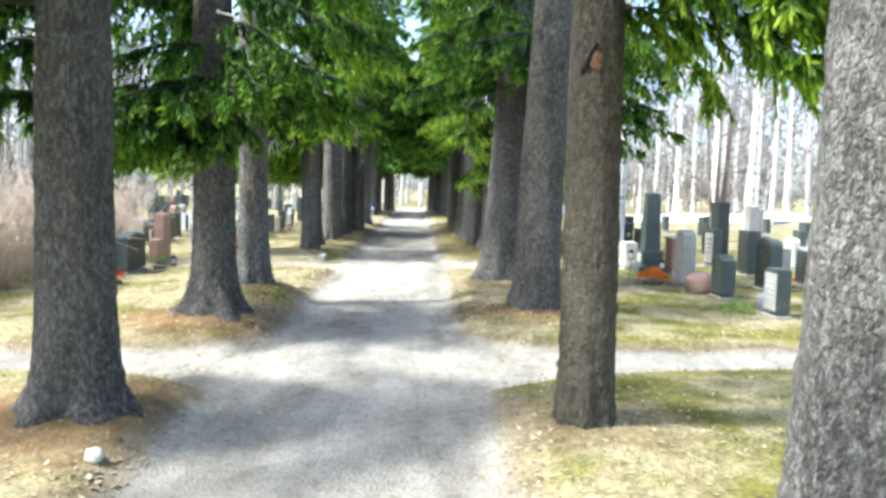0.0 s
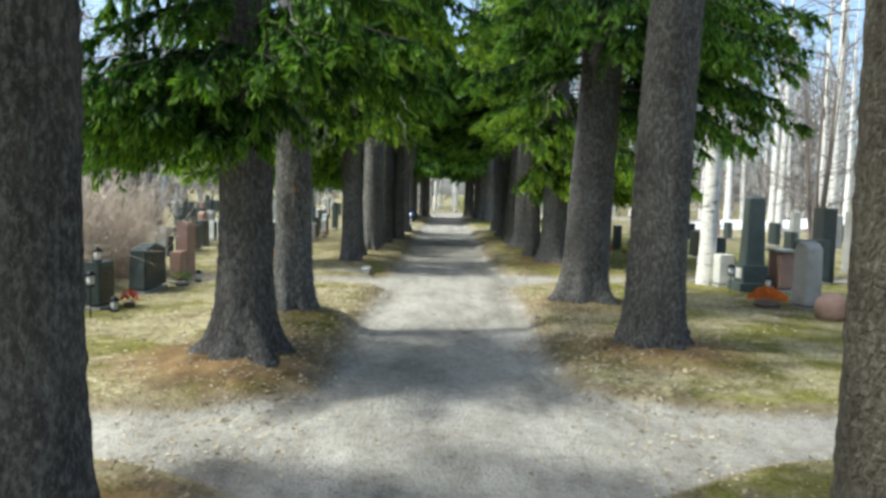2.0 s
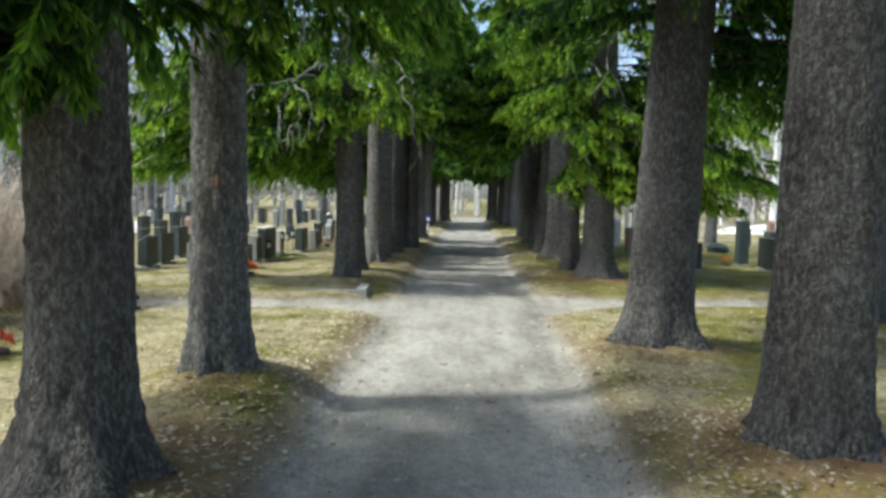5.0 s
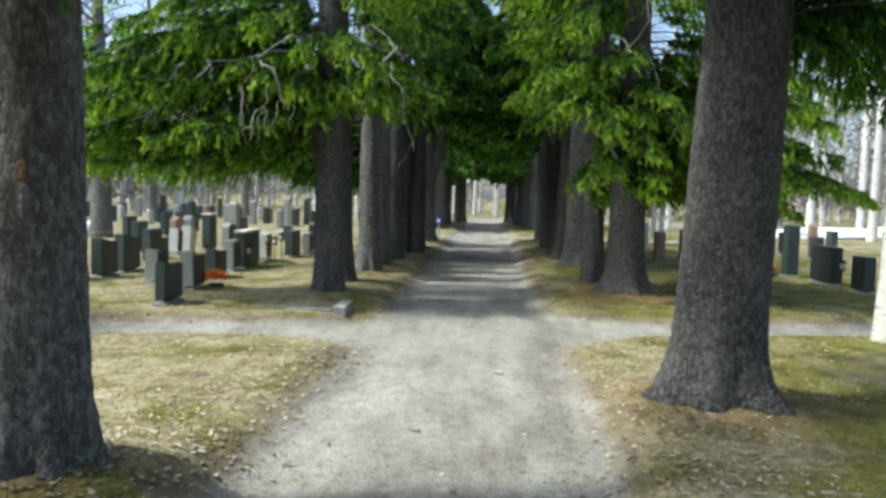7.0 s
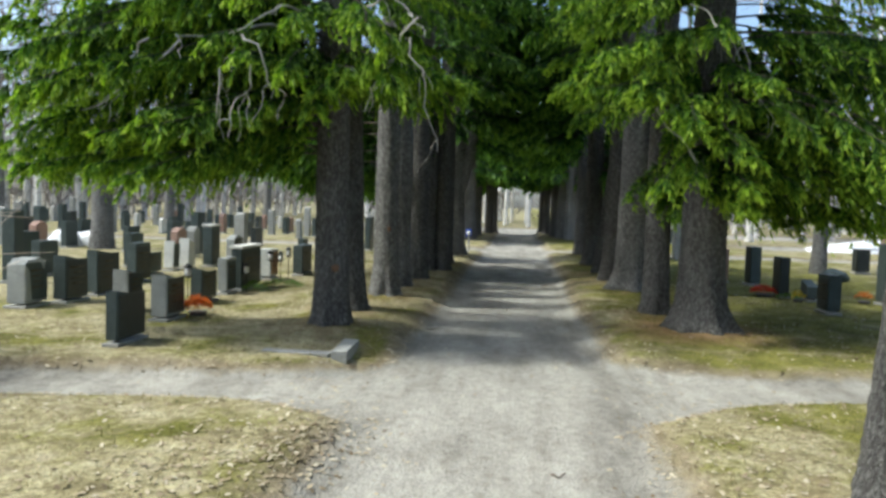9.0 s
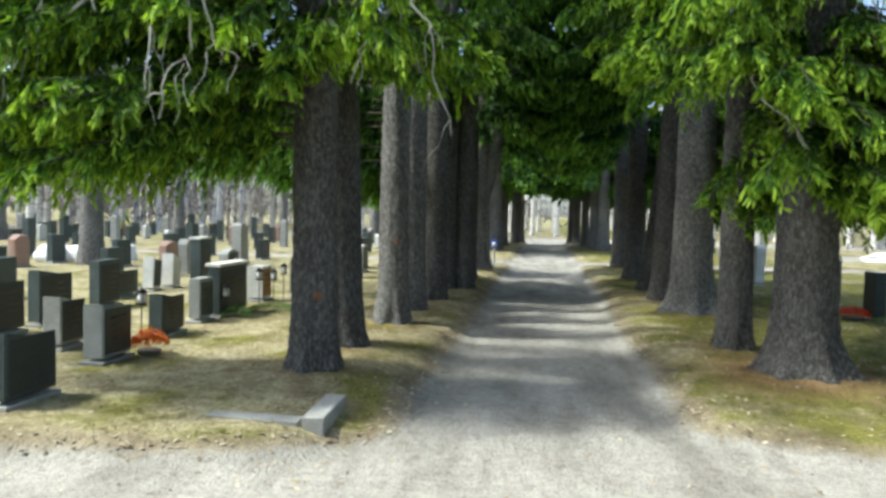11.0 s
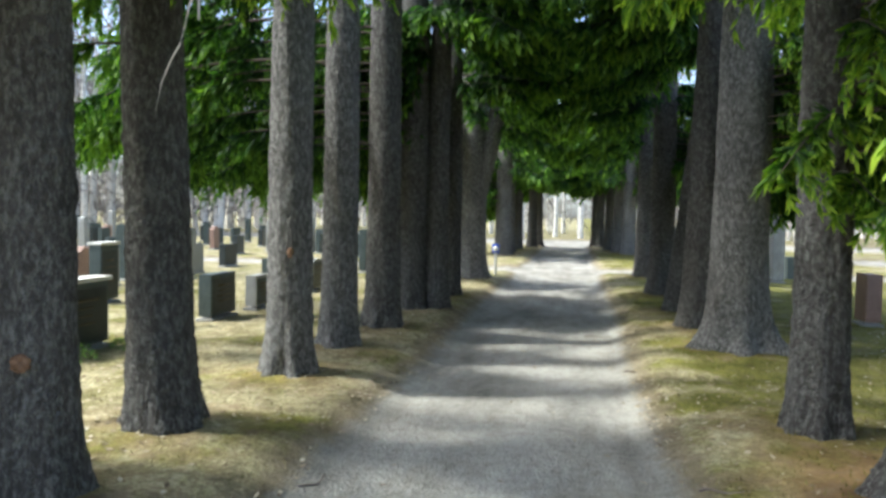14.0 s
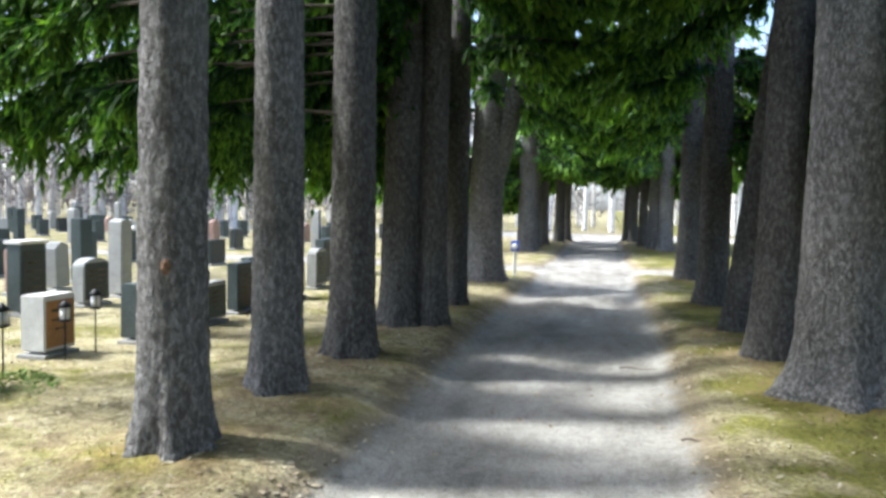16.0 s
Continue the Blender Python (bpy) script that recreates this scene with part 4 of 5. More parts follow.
def gravestone(x, y, w, h, d, mat, side, face, top, facing, label, group, tilt=0.0, gilt=True, lines=4, turn=0.0):
    """facing +1: inscription towards +x, -1: towards -x."""
    rng = random.Random(int(x * 100) + int(y * 7))
    t = thing("gravestone", x, y, label, "gravestone", group, turn=(0 if facing > 0 else 180) + turn, z=float(height(x, y)))
    pl = part("plinth", box_bm(d + 0.05, w + 0.06, 0.10, 0.012, -0.06), M_GREY, t)
    part("headstone", headstone_bm(w, h - 0.07, d, top, rng), side, t, at=(0, 0, 0.07)).rotation_euler = (radians(tilt), 0, 0)
    if face:
        bm = box_bm(0.012, w * 0.90, (h - 0.07) * 0.84, 0.004, 0.07 + (h - 0.07) * 0.06, 1)
        part("polished_face", bm, face, t, at=(d / 2 + 0.002, 0, 0)).rotation_euler = (radians(tilt), 0, 0)
        if lines:
            bars = []
            for k in range(lines):
                lw = w * rng.uniform(0.35, 0.68)
                zc = 0.07 + (h - 0.07) * (0.72 - 0.5 * k / max(1, lines))
                hh = 0.010 if k else 0.016
                v = np.array([[0, -lw / 2, zc - hh], [0, lw / 2, zc - hh], [0, lw / 2, zc + hh], [0, -lw / 2, zc + hh],
                              [0.004, -lw / 2, zc - hh], [0.004, lw / 2, zc - hh], [0.004, lw / 2, zc + hh], [0.004, -lw / 2, zc + hh]])
                q = np.array([[0, 1, 2, 3], [4, 5, 6, 7], [0, 1, 5, 4], [1, 2, 6, 5], [2, 3, 7, 6], [3, 0, 4, 7]])
                bars.append((v, q))
            m = M_GOLD if gilt else M_PALE
            for v, q in bars:
                part("lettering", mesh_np("lettering", v, q, m), m, t, "worn gilded lettering" if gilt else "pale worn lettering", at=(d / 2 + 0.008, 0, 0))
    return t


ROW_A = "graves along the avenue's west side"
ROW_B = "graves in the second west row"
ROW_E = "graves along the avenue's east side"
S = gravestone
S(-5.15, 17.75, 0.50, 0.68, 0.22, M_DARK, M_DARK, M_BLACK, "flat", 1, "dark green granite gravestone beside a candle lantern", ROW_A)
S(-5.25, 19.75, 0.95, 0.80, 0.26, M_BLACK, M_DARK, M_BLACK, "rough", 1, "black granite gravestone with a rough edge and brown plaque", ROW_A)
S(-5.10, 20.80, 0.36, 0.58, 0.20, M_RED, M_RED, None, "flat", 1, "low reddish granite gravestone in front of a taller one", ROW_A)
S(-5.14, 21.30, 0.46, 1.14, 0.22, M_RED, M_RED, None, "flat", 1, "tall pinkish granite gravestone with a flat top", ROW_A)
S(-4.50, 23.65, 0.64, 0.64, 0.15, M_BLACK, M_DARK, M_BLACK, "slant", 1, "plain dark granite gravestone on a low grey plinth", ROW_A, lines=0)
S(-4.90, 25.50, 0.56, 0.66, 0.24, M_BLACK, M_SIDE, M_BLACK, "slant", 1, "black-faced granite gravestone with grey sides beside orange heather", ROW_A)
S(-5.78, 26.00, 0.46, 0.64, 0.24, M_BLACK, M_SIDE, M_BLACK, "slant", 1, "black-faced gravestone with split grey sides in the grass", ROW_A)
S(-5.12, 27.20, 0.60, 0.58, 0.20, M_BLACK, M_DARK, M_BLACK, "slant", 1, "wide low black granite gravestone with gilded lettering", ROW_A)
S(-5.20, 28.36, 0.44, 0.66, 0.18, M_DARK, M_SIDE, M_DARK, "flat", 1, "dark grey granite gravestone with a small cross beside it", ROW_A)
S(-5.15, 29.20, 1.05, 0.80, 0.20, M_BLACK, M_DARK, M_BLACK, "flat", 1, "large black granite gravestone with a grey capping", ROW_A)
S(-5.40, 31.14, 0.46, 0.66, 0.30, M_PALE, M_PALE, M_RUSTFACE, "flat", 1, "pale granite gravestone with a brown polished face", ROW_A, lines=3)
S(-4.97, 32.30, 0.80, 0.70, 0.22, M_BLACK, M_DARK, M_BLACK, "flat", 1, "black granite gravestone with a gilded picture panel", ROW_A)
S(-4.85, 33.50, 0.55, 0.58, 0.20, M_DARK, M_GREY, M_DARK, "flat", 1, "low grey gravestone with a dark polished face", ROW_A)
S(-4.95, 34.60, 0.60, 0.76, 0.18, M_BLACK, M_DARK, M_BLACK, "flat", 1, "dark gravestone with red flowers at its foot", ROW_A)
S(-4.92, 36.4, 0.6, 0.7, 0.2, M_DARK, M_SIDE, M_BLACK, "arch", 1, "dark arched granite gravestone", ROW_A)
S(-5.6, 39.7, 0.8, 0.9, 0.22, M_DARK, M_DARK, M_BLACK, "flat", 1, "bluish dark granite gravestone standing in grass", ROW_A)
S(-5.2, 38.2, 0.6, 0.8, 0.2, M_GREY, M_GREY, M_DARK, "arch", 1, "grey arched gravestone with a dark face", ROW_A)
S(-5.3, 41.6, 0.7, 1.2, 0.2, M_DARK, M_DARK, M_BLACK, "flat", 1, "tall dark bluish gravestone with polished face", ROW_A)
S(-7.30, 25.85, 0.55, 0.74, 0.30, M_GREY, M_SIDE, M_DARK, "rough", 1, "rough-hewn mottled grey gravestone", ROW_B)
S(-7.05, 26.55, 0.60, 0.76, 0.22, M_DARK, M_DARK, M_BLACK, "slant", 1, "dark green granite gravestone with a slanted top", ROW_B)
S(-7.15, 27.65, 0.72, 0.80, 0.20, M_BLACK, M_DARK, M_BLACK, "slant", 1, "wide dark granite gravestone with gilded lettering", ROW_B)
S(-7.95, 30.75, 0.85, 0.56, 0.20, M_BLACK, M_SIDE, M_DARK, "slant", 1, "dark gravestone with a mossy polished face", ROW_B)
S(-8.02, 31.94, 0.30, 0.70, 0.24, M_PALE, M_PALE, M_DARK, "slant", 1, "white gravestone with a dark face, leaning", ROW_B, tilt=-5)
S(-7.95, 32.60, 0.34, 0.74, 0.26, M_PALE, M_PALE, None, "slant", 1, "plain white limestone gravestone", ROW_B, tilt=-3)
S(-7.65, 33.35, 0.50, 1.02, 0.24, M_DARK, M_DARK, M_BLACK, "flat", 1, "tall dark gravestone with a pale capping", ROW_B)
S(-7.70, 35.5, 0.30, 1.34, 0.26, M_GREY, M_GREY, None, "arch", 1, "slender grey granite pillar gravestone", ROW_B)
S(-9.30, 35.9, 0.34, 0.88, 0.26, M_GREY, M_GREY, None, "rough", 1, "mottled rough granite gravestone", ROW_B)
S(-8.75, 38.1, 0.36, 1.24, 0.30, M_GREY, M_GREY, None, "arch", 1, "tall grey granite pillar gravestone", ROW_B)
S(-6.85, 38.6, 0.5, 0.52, 0.2, M_BLACK, M_DARK, M_BLACK, "flat", 1, "small black gravestone standing in the grass", ROW_B)
S(-7.55, 29.6, 0.6, 0.8, 0.2, M_DARK, M_DARK, M_BLACK, "flat", 1, "dark granite gravestone in the second row", ROW_B)
S(-7.5, 34.5, 0.6, 0.75, 0.22, M_DARK, M_SIDE, M_BLACK, "arch", 1, "dark arched gravestone with a polished face", ROW_B)
# east side
# face paler than its dark body: sun and shade put into the two colours
S(6.02, 15.74, 0.42, 0.74, 0.22, M_DARK, M_DARK, M_SIDE, "flat", -1, "dark granite gravestone with pale worn lettering beside a green shrub", ROW_E, gilt=False)
S(8.62, 20.85, 0.42, 0.70, 0.26, M_DARK, M_SIDE, M_DARK, "flat", -1, "low greenish granite gravestone with a dark face", ROW_E)
S(7.55, 27.80, 0.52, 0.72, 0.22, M_BLACK, M_DARK, M_BLACK, "flat", -1, "black granite gravestone beside a white lantern", ROW_E)
S(6.05, 17.82, 0.50, 0.78, 0.24, M_DARK, M_DARK, None, "rough", -1, "dark green granite gravestone with a thick block", ROW_E)
S(7.40, 18.9, 0.62, 1.02, 0.24, M_DARK, M_DARK, M_BLACK, "arch", -1, "taller dark granite gravestone behind another", ROW_E)
S(5.92, 19.40, 0.50, 1.10, 0.26, M_GREY, M_GREY, None, "rough", -1, "pale rough-hewn upright granite slab", ROW_E)
S(6.50, 21.65, 0.60, 0.78, 0.26, M_RED, M_RED, None, "flat", -1, "pinkish granite gravestone with a grey capping", ROW_E)
S(8.45, 23.85, 0.50, 1.78, 0.30, M_BLACK, M_BLACK, None, "flat", -1, "tall black granite pillar gravestone", ROW_E)
S(8.22, 21.6, 0.56, 1.04, 0.28, M_DARK, M_DARK, M_BLACK, "flat", -1, "bluish dark granite gravestone", ROW_E)
S(8.08, 23.3, 0.52, 0.96, 0.24, M_DARK, M_DARK, M_GREY, "flat", -1, "dark granite gravestone with a pale grey face", ROW_E)
S(8.44, 19.35, 0.60, 0.82, 0.24, M_GREY, M_SIDE, M_DARK, "slant", -1, "grey granite gravestone with slanted top", ROW_E)
S(9.9, 24.6, 0.7, 0.9, 0.22, M_BLACK, M_DARK, M_BLACK, "flat", -1, "black granite gravestone with gilded lettering", ROW_E)
S(9.2, 26.3, 0.7, 0.8, 0.22, M_BLACK, M_DARK, M_BLACK, "flat", -1, "black granite gravestone with gilded lettering", ROW_E)
S(7.50, 29.3, 1.00, 0.82, 0.24, M_BLACK, M_BLACK, None, "flat", -1, "broad black granite gravestone beside a path", ROW_E)
S(7.38, 30.9, 0.36, 1.22, 0.26, M_DARK, M_DARK, None, "flat", -1, "narrow tall dark gravestone", ROW_E)
S(5.55, 31.50, 0.45, 0.84, 0.20, M_BLACK, M_BLACK, None, "flat", -1, "black gravestone with flowers at its foot", ROW_E)
S(5.95, 31.00, 0.40, 0.42, 0.22, M_DARK, M_DARK, None, "slant", -1, "low dark gravestone with a slanted top", ROW_E)
S(5.78, 34.15, 0.50, 0.94, 0.24, M_DARK, M_DARK, None, "flat", -1, "dark upright granite gravestone", ROW_E)
S(5.20, 34.80, 0.50, 0.84, 0.24, M_RED, M_RED, None, "flat", -1, "reddish brown granite gravestone", ROW_E)
S(5.45, 38.2, 0.42, 1.04, 0.22, M_PALE, M_PALE, None, "arch", -1, "white round-topped gravestone beside the avenue", ROW_E)
S(6.70, 45.0, 0.50, 0.74, 0.24, M_DARK, M_DARK, None, "flat", -1, "dark green granite gravestone", ROW_E)
S(5.80, 42.9, 0.56, 1.76, 0.30, M_GREY, M_GREY, None, "flat", -1, "tall smooth grey granite pillar", ROW_E)
S(5.6, 29.2, 0.5, 0.7, 0.22, M_DARK, M_DARK, M_BLACK, "flat", -1, "dark granite gravestone with gilded lettering", ROW_E)
S(10.46, 39.1, 0.4, 0.74, 0.36, M_BLACK, M_BLACK, None, "flat", -1, "squat black granite gravestone in the grass", ROW_E)
S(5.62, 22.30, 0.40, 0.66, 0.30, M_PALE, M_PALE, None, "flat", -1, "small white stone post beside a birch", ROW_E)


def capping(x, y, w, d, z, mat):
    t = tagged(part("capstone", box_bm(d, w, 0.05, 0.01), mat, None), "pale stone capping slab lying on a gravestone", "capstone")
    t.matrix_basis = pose(x, y, height(x, y) + z, 0, 0, 0)


capping(-5.15, 29.20, 1.11, 0.26, 0.80, M_PALE)
capping(-7.65, 33.35, 0.54, 0.28, 1.02, M_PALE)
capping(6.50, 21.65, 0.72, 0.36, 0.78, M_GREY)


def obelisk(x, y):
    t = thing("obelisk", x, y, "tall dark green granite obelisk on a stepped base", "gravestone")
    part("base_step", box_bm(0.66, 0.66, 0.22, 0.02, -0.05), M_DARK, t)
    part("pedestal", box_bm(0.48, 0.48, 0.34, 0.02, 0.17), M_DARK, t)
    bm = bmesh.new()
    for r, z in ((0.185, 0.51), (0.150, 1.82)):
        for sx, sy in ((1, 1), (-1, 1), (-1, -1), (1, -1)):
            bm.verts.new((r * sx, r * sy, z))
    tipv = bm.verts.new((0, 0, 1.88))
    bm.verts.ensure_lookup_table()
    vs = bm.verts
    for k in range(4):
        bm.faces.new((vs[k], vs[(k + 1) % 4], vs[4 + (k + 1) % 4], vs[4 + k]))
        bm.faces.new((vs[4 + k], vs[4 + (k + 1) % 4], tipv))
    bm.faces.new((vs[3], vs[2], vs[1], vs[0]))
    bmesh.ops.bevel(bm, geom=bm.edges[:], offset=0.012, segments=1, affect="EDGES")
    part("shaft", bm, M_DARK, t)
    part("name_plate", box_bm(0.012, 0.26, 0.20, 0.003, 0.24, 1), M_PALE, t, "pale inscription plate", at=(-0.245, 0, 0))


obelisk(5.92, 21.65)


def lantern(x, y, ground_h, pole, label, mat=None, turn=0.0):
    """A candle lantern: on a spike if pole is above zero."""
    t = thing("grave_lantern", x, y, label, "lantern", "grave lanterns", turn=turn, z=height(x, y) + ground_h)
    if pole:
        v, f = tube([(0, 0, -0.12), (0, 0, pole * 0.5), (0, 0, pole)], [0.008] * 3, 8)
        part("spike", mesh_np("spike", v, f, M_IRON, smooth=True), M_IRON, t)
    part("base_tray", lathe_bm([(0.055, pole), (0.065, pole + 0.012), (0.065, pole + 0.025)], 12), M_IRON, t)
    part("candle_glass", lathe_bm([(0.045, pole + 0.026), (0.05, pole + 0.07), (0.047, pole + 0.15)], 14), mat or M_GLASS, t)
    part("lid", lathe_bm([(0.065, pole + 0.151), (0.07, pole + 0.165), (0.03, pole + 0.20), (0.012, pole + 0.22)], 14), M_IRON, t, "black conical lid")
    bars = [tube([(0.056 * math.cos(a), 0.056 * math.sin(a), pole + 0.02), (0.056 * math.cos(a), 0.056 * math.sin(a), pole + 0.155)], [0.004] * 2, 5) for a in (0.8, 2.4, 3.9, 5.5)]
    for v, f in bars:
        part("cage_bar", mesh_np("cage_bar", v, f, M_IRON), M_IRON, t)


lantern(-5.08, 17.55, 0.69, 0.0, "white candle lantern standing on top of a gravestone")
lantern(-4.85, 16.85, 0, 0.42, "black candle lantern on a spike in the grass")
lantern(-4.80, 17.45, 0, 0.0, "small glass grave candle standing on the grass")
lantern(-5.02, 31.40, 0, 0.48, "black iron lantern on a thin spike")
lantern(-5.06, 30.98, 0, 0.40, "pale lantern on a spike before a brown-faced gravestone")
lantern(-4.98, 30.08, 0, 0.48, "black iron lantern on a thin spike")
lantern(7.22, 27.95, 0, 0.42, "white grave lantern on a short post")
lantern(-4.98, 28.75, 0, 0.32, "pale lantern on a spike beside a black gravestone")
lantern(-5.05, 26.45, 0.0, 0.50, "metal lantern between two gravestones")
lantern(5.35, 21.2, 0, 0.34, "black grave lantern standing in the grass")
lantern(6.05, 21.15, 0.0, 0.12, "grave lantern with a white candle")
lantern(6.1, 22.3, 0.0, 0.12, "grave lantern with a white candle")
lantern(7.45, 31.4, 0.0, 0.55, "white grave lantern on a short post")
lantern(-4.8, 21.0, 0.0, 0.0, "white grave candle standing on the grass")


def clump(x, y, r, h, mat, label, category, count=260, pot=True, seed=0, name="flower_bowl"):
    """A bowl with a dense clump of small petals or leaves."""
    rng = np.random.default_rng(seed + int(abs(x * 31 + y * 17)))
    t = thing(name, x, y, label, category)
    if pot:
        part("bowl", lathe_bm([(r * 0.5, -0.03), (r * 0.7, 0.03), (r * 0.72, 0.06), (r * 0.66, 0.06)], 18), M_POT, t)
    a, q = rng.uniform(0, 6.283, count), np.sqrt(rng.random(count))
    p = np.stack([np.cos(a) * q * r, np.sin(a) * q * r, (0.05 if pot else 0) + h * np.sqrt(1 - 0.85 * q**2) * rng.uniform(0.45, 1.0, count)], 1)
    d = unit(p * np.array([1, 1, 0.6]) + rng.normal(0, 0.08, p.shape))
    sd = unit(np.cross(d, rng.normal(0, 1, p.shape)))
    ln = rng.uniform(0.02, 0.045, (count, 1))
    tri = np.stack([p - sd * ln * 0.4, p + d * ln * 0.4 - sd * 0.0, p + sd * ln * 0.4, p + d * ln * 1.3], 1).reshape(-1, 3)
    k = np.arange(count)[:, None] * 4
    tagged(part("bloom_mass" if pot else "foliage", mesh_np("foliage", tri, k + np.array([[0, 1, 2, 3]]), mat), mat, t), kind="stuff")
    return t


clump(-4.66, 25.95, 0.19, 0.24, M_ORANGE, "bowl of orange heather beside a black gravestone", "flower bowl", 900)
clump(-4.80, 17.95, 0.12, 0.20, M_REDFL, "pot of red flowers beside a dark gravestone", "flower pot", 180)
clump(-4.7, 34.9, 0.14, 0.16, M_REDFL, "bowl of red flowers at a gravestone's foot", "flower bowl", 160)
clump(-4.80, 28.75, 0.22, 0.20, M_GREENPL, "low green plant beside a black gravestone", "plant", 260, pot=False, name="green_plant")
clump(-4.60, 29.75, 0.38, 0.13, M_GREENPL, "patch of green ground cover on a grave", "plant", 700, pot=False, name="green_plant")
clump(5.30, 19.45, 0.30, 0.26, M_ORANGE, "wide trough of orange heather before a grey slab", "flower bowl", 1100)
clump(5.45, 19.85, 0.20, 0.24, M_ORANGE, "bowl of orange heather before a gravestone", "flower bowl", 700)
clump(5.2, 31.45, 0.24, 0.18, M_REDFL, "bowl of red flowers before a black gravestone", "flower bowl", 700)
clump(5.55, 31.0, 0.22, 0.14, M_GREENPL, "green plants edging a grave", "plant", 260, pot=False, name="green_plant")
clump(5.62, 30.7, 0.12, 0.18, M_YELLOW, "pot of yellow flowers on a grave", "flower pot", 140)
clump(5.30, 15.5, 0.24, 0.30, M_GREENPL, "small green shrub beside a stone cross", "shrub", 360, pot=False, name="green_shrub")
clump(7.0, 31.0, 0.16, 0.2, M_ORANGE, "bowl of orange flowers beside a black gravestone", "flower bowl", 160)
clump(8.1, 19.6, 0.18, 0.24, M_ORANGE, "bowl of orange flowers on a grave", "flower bowl", 160)
clump(-4.9, 20.4, 0.18, 0.22, M_GREENPL, "green potted plant between gravestones", "plant", 200)


def boulder(x, y, sx, sy, sz, mat, label):
    bm = bmesh.new()
    bmesh.ops.create_icosphere(bm, subdivisions=3, radius=1)
    for v in bm.verts:
        n = noise.noise(v.co * 1.7 + Vector((x, y, 0)))
        v.co = Vector((v.co.x * sx, v.co.y * sy, v.co.z * sz)) * (1 + 0.28 * n)
    for f in bm.faces:
        f.smooth = True
    t = tagged(part("boulder", bm, mat, None), label, "stone")
    t.matrix_basis = pose(x, y, height(x, y) + sz * 0.5, 0, 0, x * 40)


boulder(5.88, 18.45, 0.30, 0.26, 0.26, M_RED, "rough reddish boulder lying in the grass")


def border_slab(x0, y0, x1, y1):
    ln = math.hypot(x1 - x0, y1 - y0)
    t = tagged(part("border_slab", box_bm(0.26, ln, 0.16, 0.012, -0.06), M_SIDE, None), "grey granite border slab edging a grave in the grass", "border")
    t.matrix_basis = pose((x0 + x1) / 2, (y0 + y1) / 2, height((x0 + x1) / 2, (y0 + y1) / 2), 0, 0, -math.degrees(math.atan2(x1 - x0, y1 - y0)))


border_slab(6.20, 16.45, 6.85, 17.75)
boulder(8.45, 36.0, 0.34, 0.30, 0.22, M_DARK, "low dark boulder lying in the grass")
boulder(-1.55, 9.5, 0.07, 0.06, 0.05, M_PALE, "small pale stone beside a tree root")


def snow_patch(x, y, sx, sy, sz):
    bm = bmesh.new()
    bmesh.ops.create_icosphere(bm, subdivisions=4, radius=1)
    for v in bm.verts:
        n = noise.noise(v.co * 2.1 + Vector((x, y, 0)))
        v.co = Vector((v.co.x * sx, v.co.y * sy, v.co.z * sz)) * (1 + 0.22 * n)
    for f in bm.faces:
        f.smooth = True
    t = tagged(part("snow_patch", bm, M_SNOW, None), "low white mound of leftover snow beside a tree", "snow", "leftover snow mounds")
    t.matrix_basis = pose(x, y, height(x, y) + 0.1, 0, 0, 30)


snow_patch(-14.9, 38.6, 0.62, 0.5, 0.42)
snow_patch(-14.2, 38.9, 0.5, 0.45, 0.40)
snow_patch(-13.2, 39.8, 0.22, 0.3, 0.42)
snow_patch(20.5, 57.5, 6.5, 2.6, 0.45)
snow_patch(27.5, 61.0, 5.0, 2.6, 0.55)


# ---- lamps, marker ----
def street_lamp(x, y, h, label, globe=0.20):
    t = thing("street_lamp", x, y, label, "lamp", "globe lamps")
    v, f = tube([(0, 0, -0.3), (0, 0, h * 0.4), (0, 0, h - 0.2)], [0.055, 0.05, 0.04], 14)
    part("pole", mesh_np("pole", v, f, M_POLE, smooth=True), M_POLE, t)
    part("foot_collar", lathe_bm([(0.09, -0.05), (0.09, 0.5), (0.06, 0.56)], 14), M_POLE, t)
    part("neck", lathe_bm([(0.06, h - 0.20), (0.09, h - 0.14), (0.10, h - 0.10)], 16), M_IRON, t)
    prof = [(max(0.02, globe * math.sin(math.pi * k / 12)), h - 0.10 + globe * (1 - math.cos(math.pi * k / 12))) for k in range(1, 12)]
    part("globe", lathe_bm(prof, 24), M_WHITE, t, "white globe")


street_lamp(4.25, 47.6, 4.15, "white globe lamp on a pale slim pole", 0.22)
street_lamp(-2.05, 92.9, 3.2, "white globe lamp beyond the end of the avenue", 0.30)
street_lamp(-25.4, 66.5, 2.75, "white globe lamp standing among the graves", 0.26)
street_lamp(14.0, 27.0, 4.2, "white globe lamp on a pale pole behind the graves")


def marker(x, y):
    t = thing("marker_post", x, y, "slim grey post with a blue head and white reflector", "post")
    v, f = tube([(0, 0, -0.2), (0, 0, 0.3), (0, 0, 0.66)], [0.035] * 3, 12)
    part("post", mesh_np("post", v, f, M_POLE, smooth=True), M_POLE, t)
    part("marker_head", box_bm(0.20, 0.07, 0.26, 0.02, 0.60), M_BLUE, t, "bright blue head")
    v, f = tube([(0, -0.034, 0.72), (0, -0.05, 0.72), (0, -0.052, 0.72)], [0.075, 0.075, 0.002], 18)
    part("reflector", mesh_np("reflector", v, f, M_WHITE, smooth=False), M_WHITE, t, "round white reflector")


marker(-1.80, 42.9)


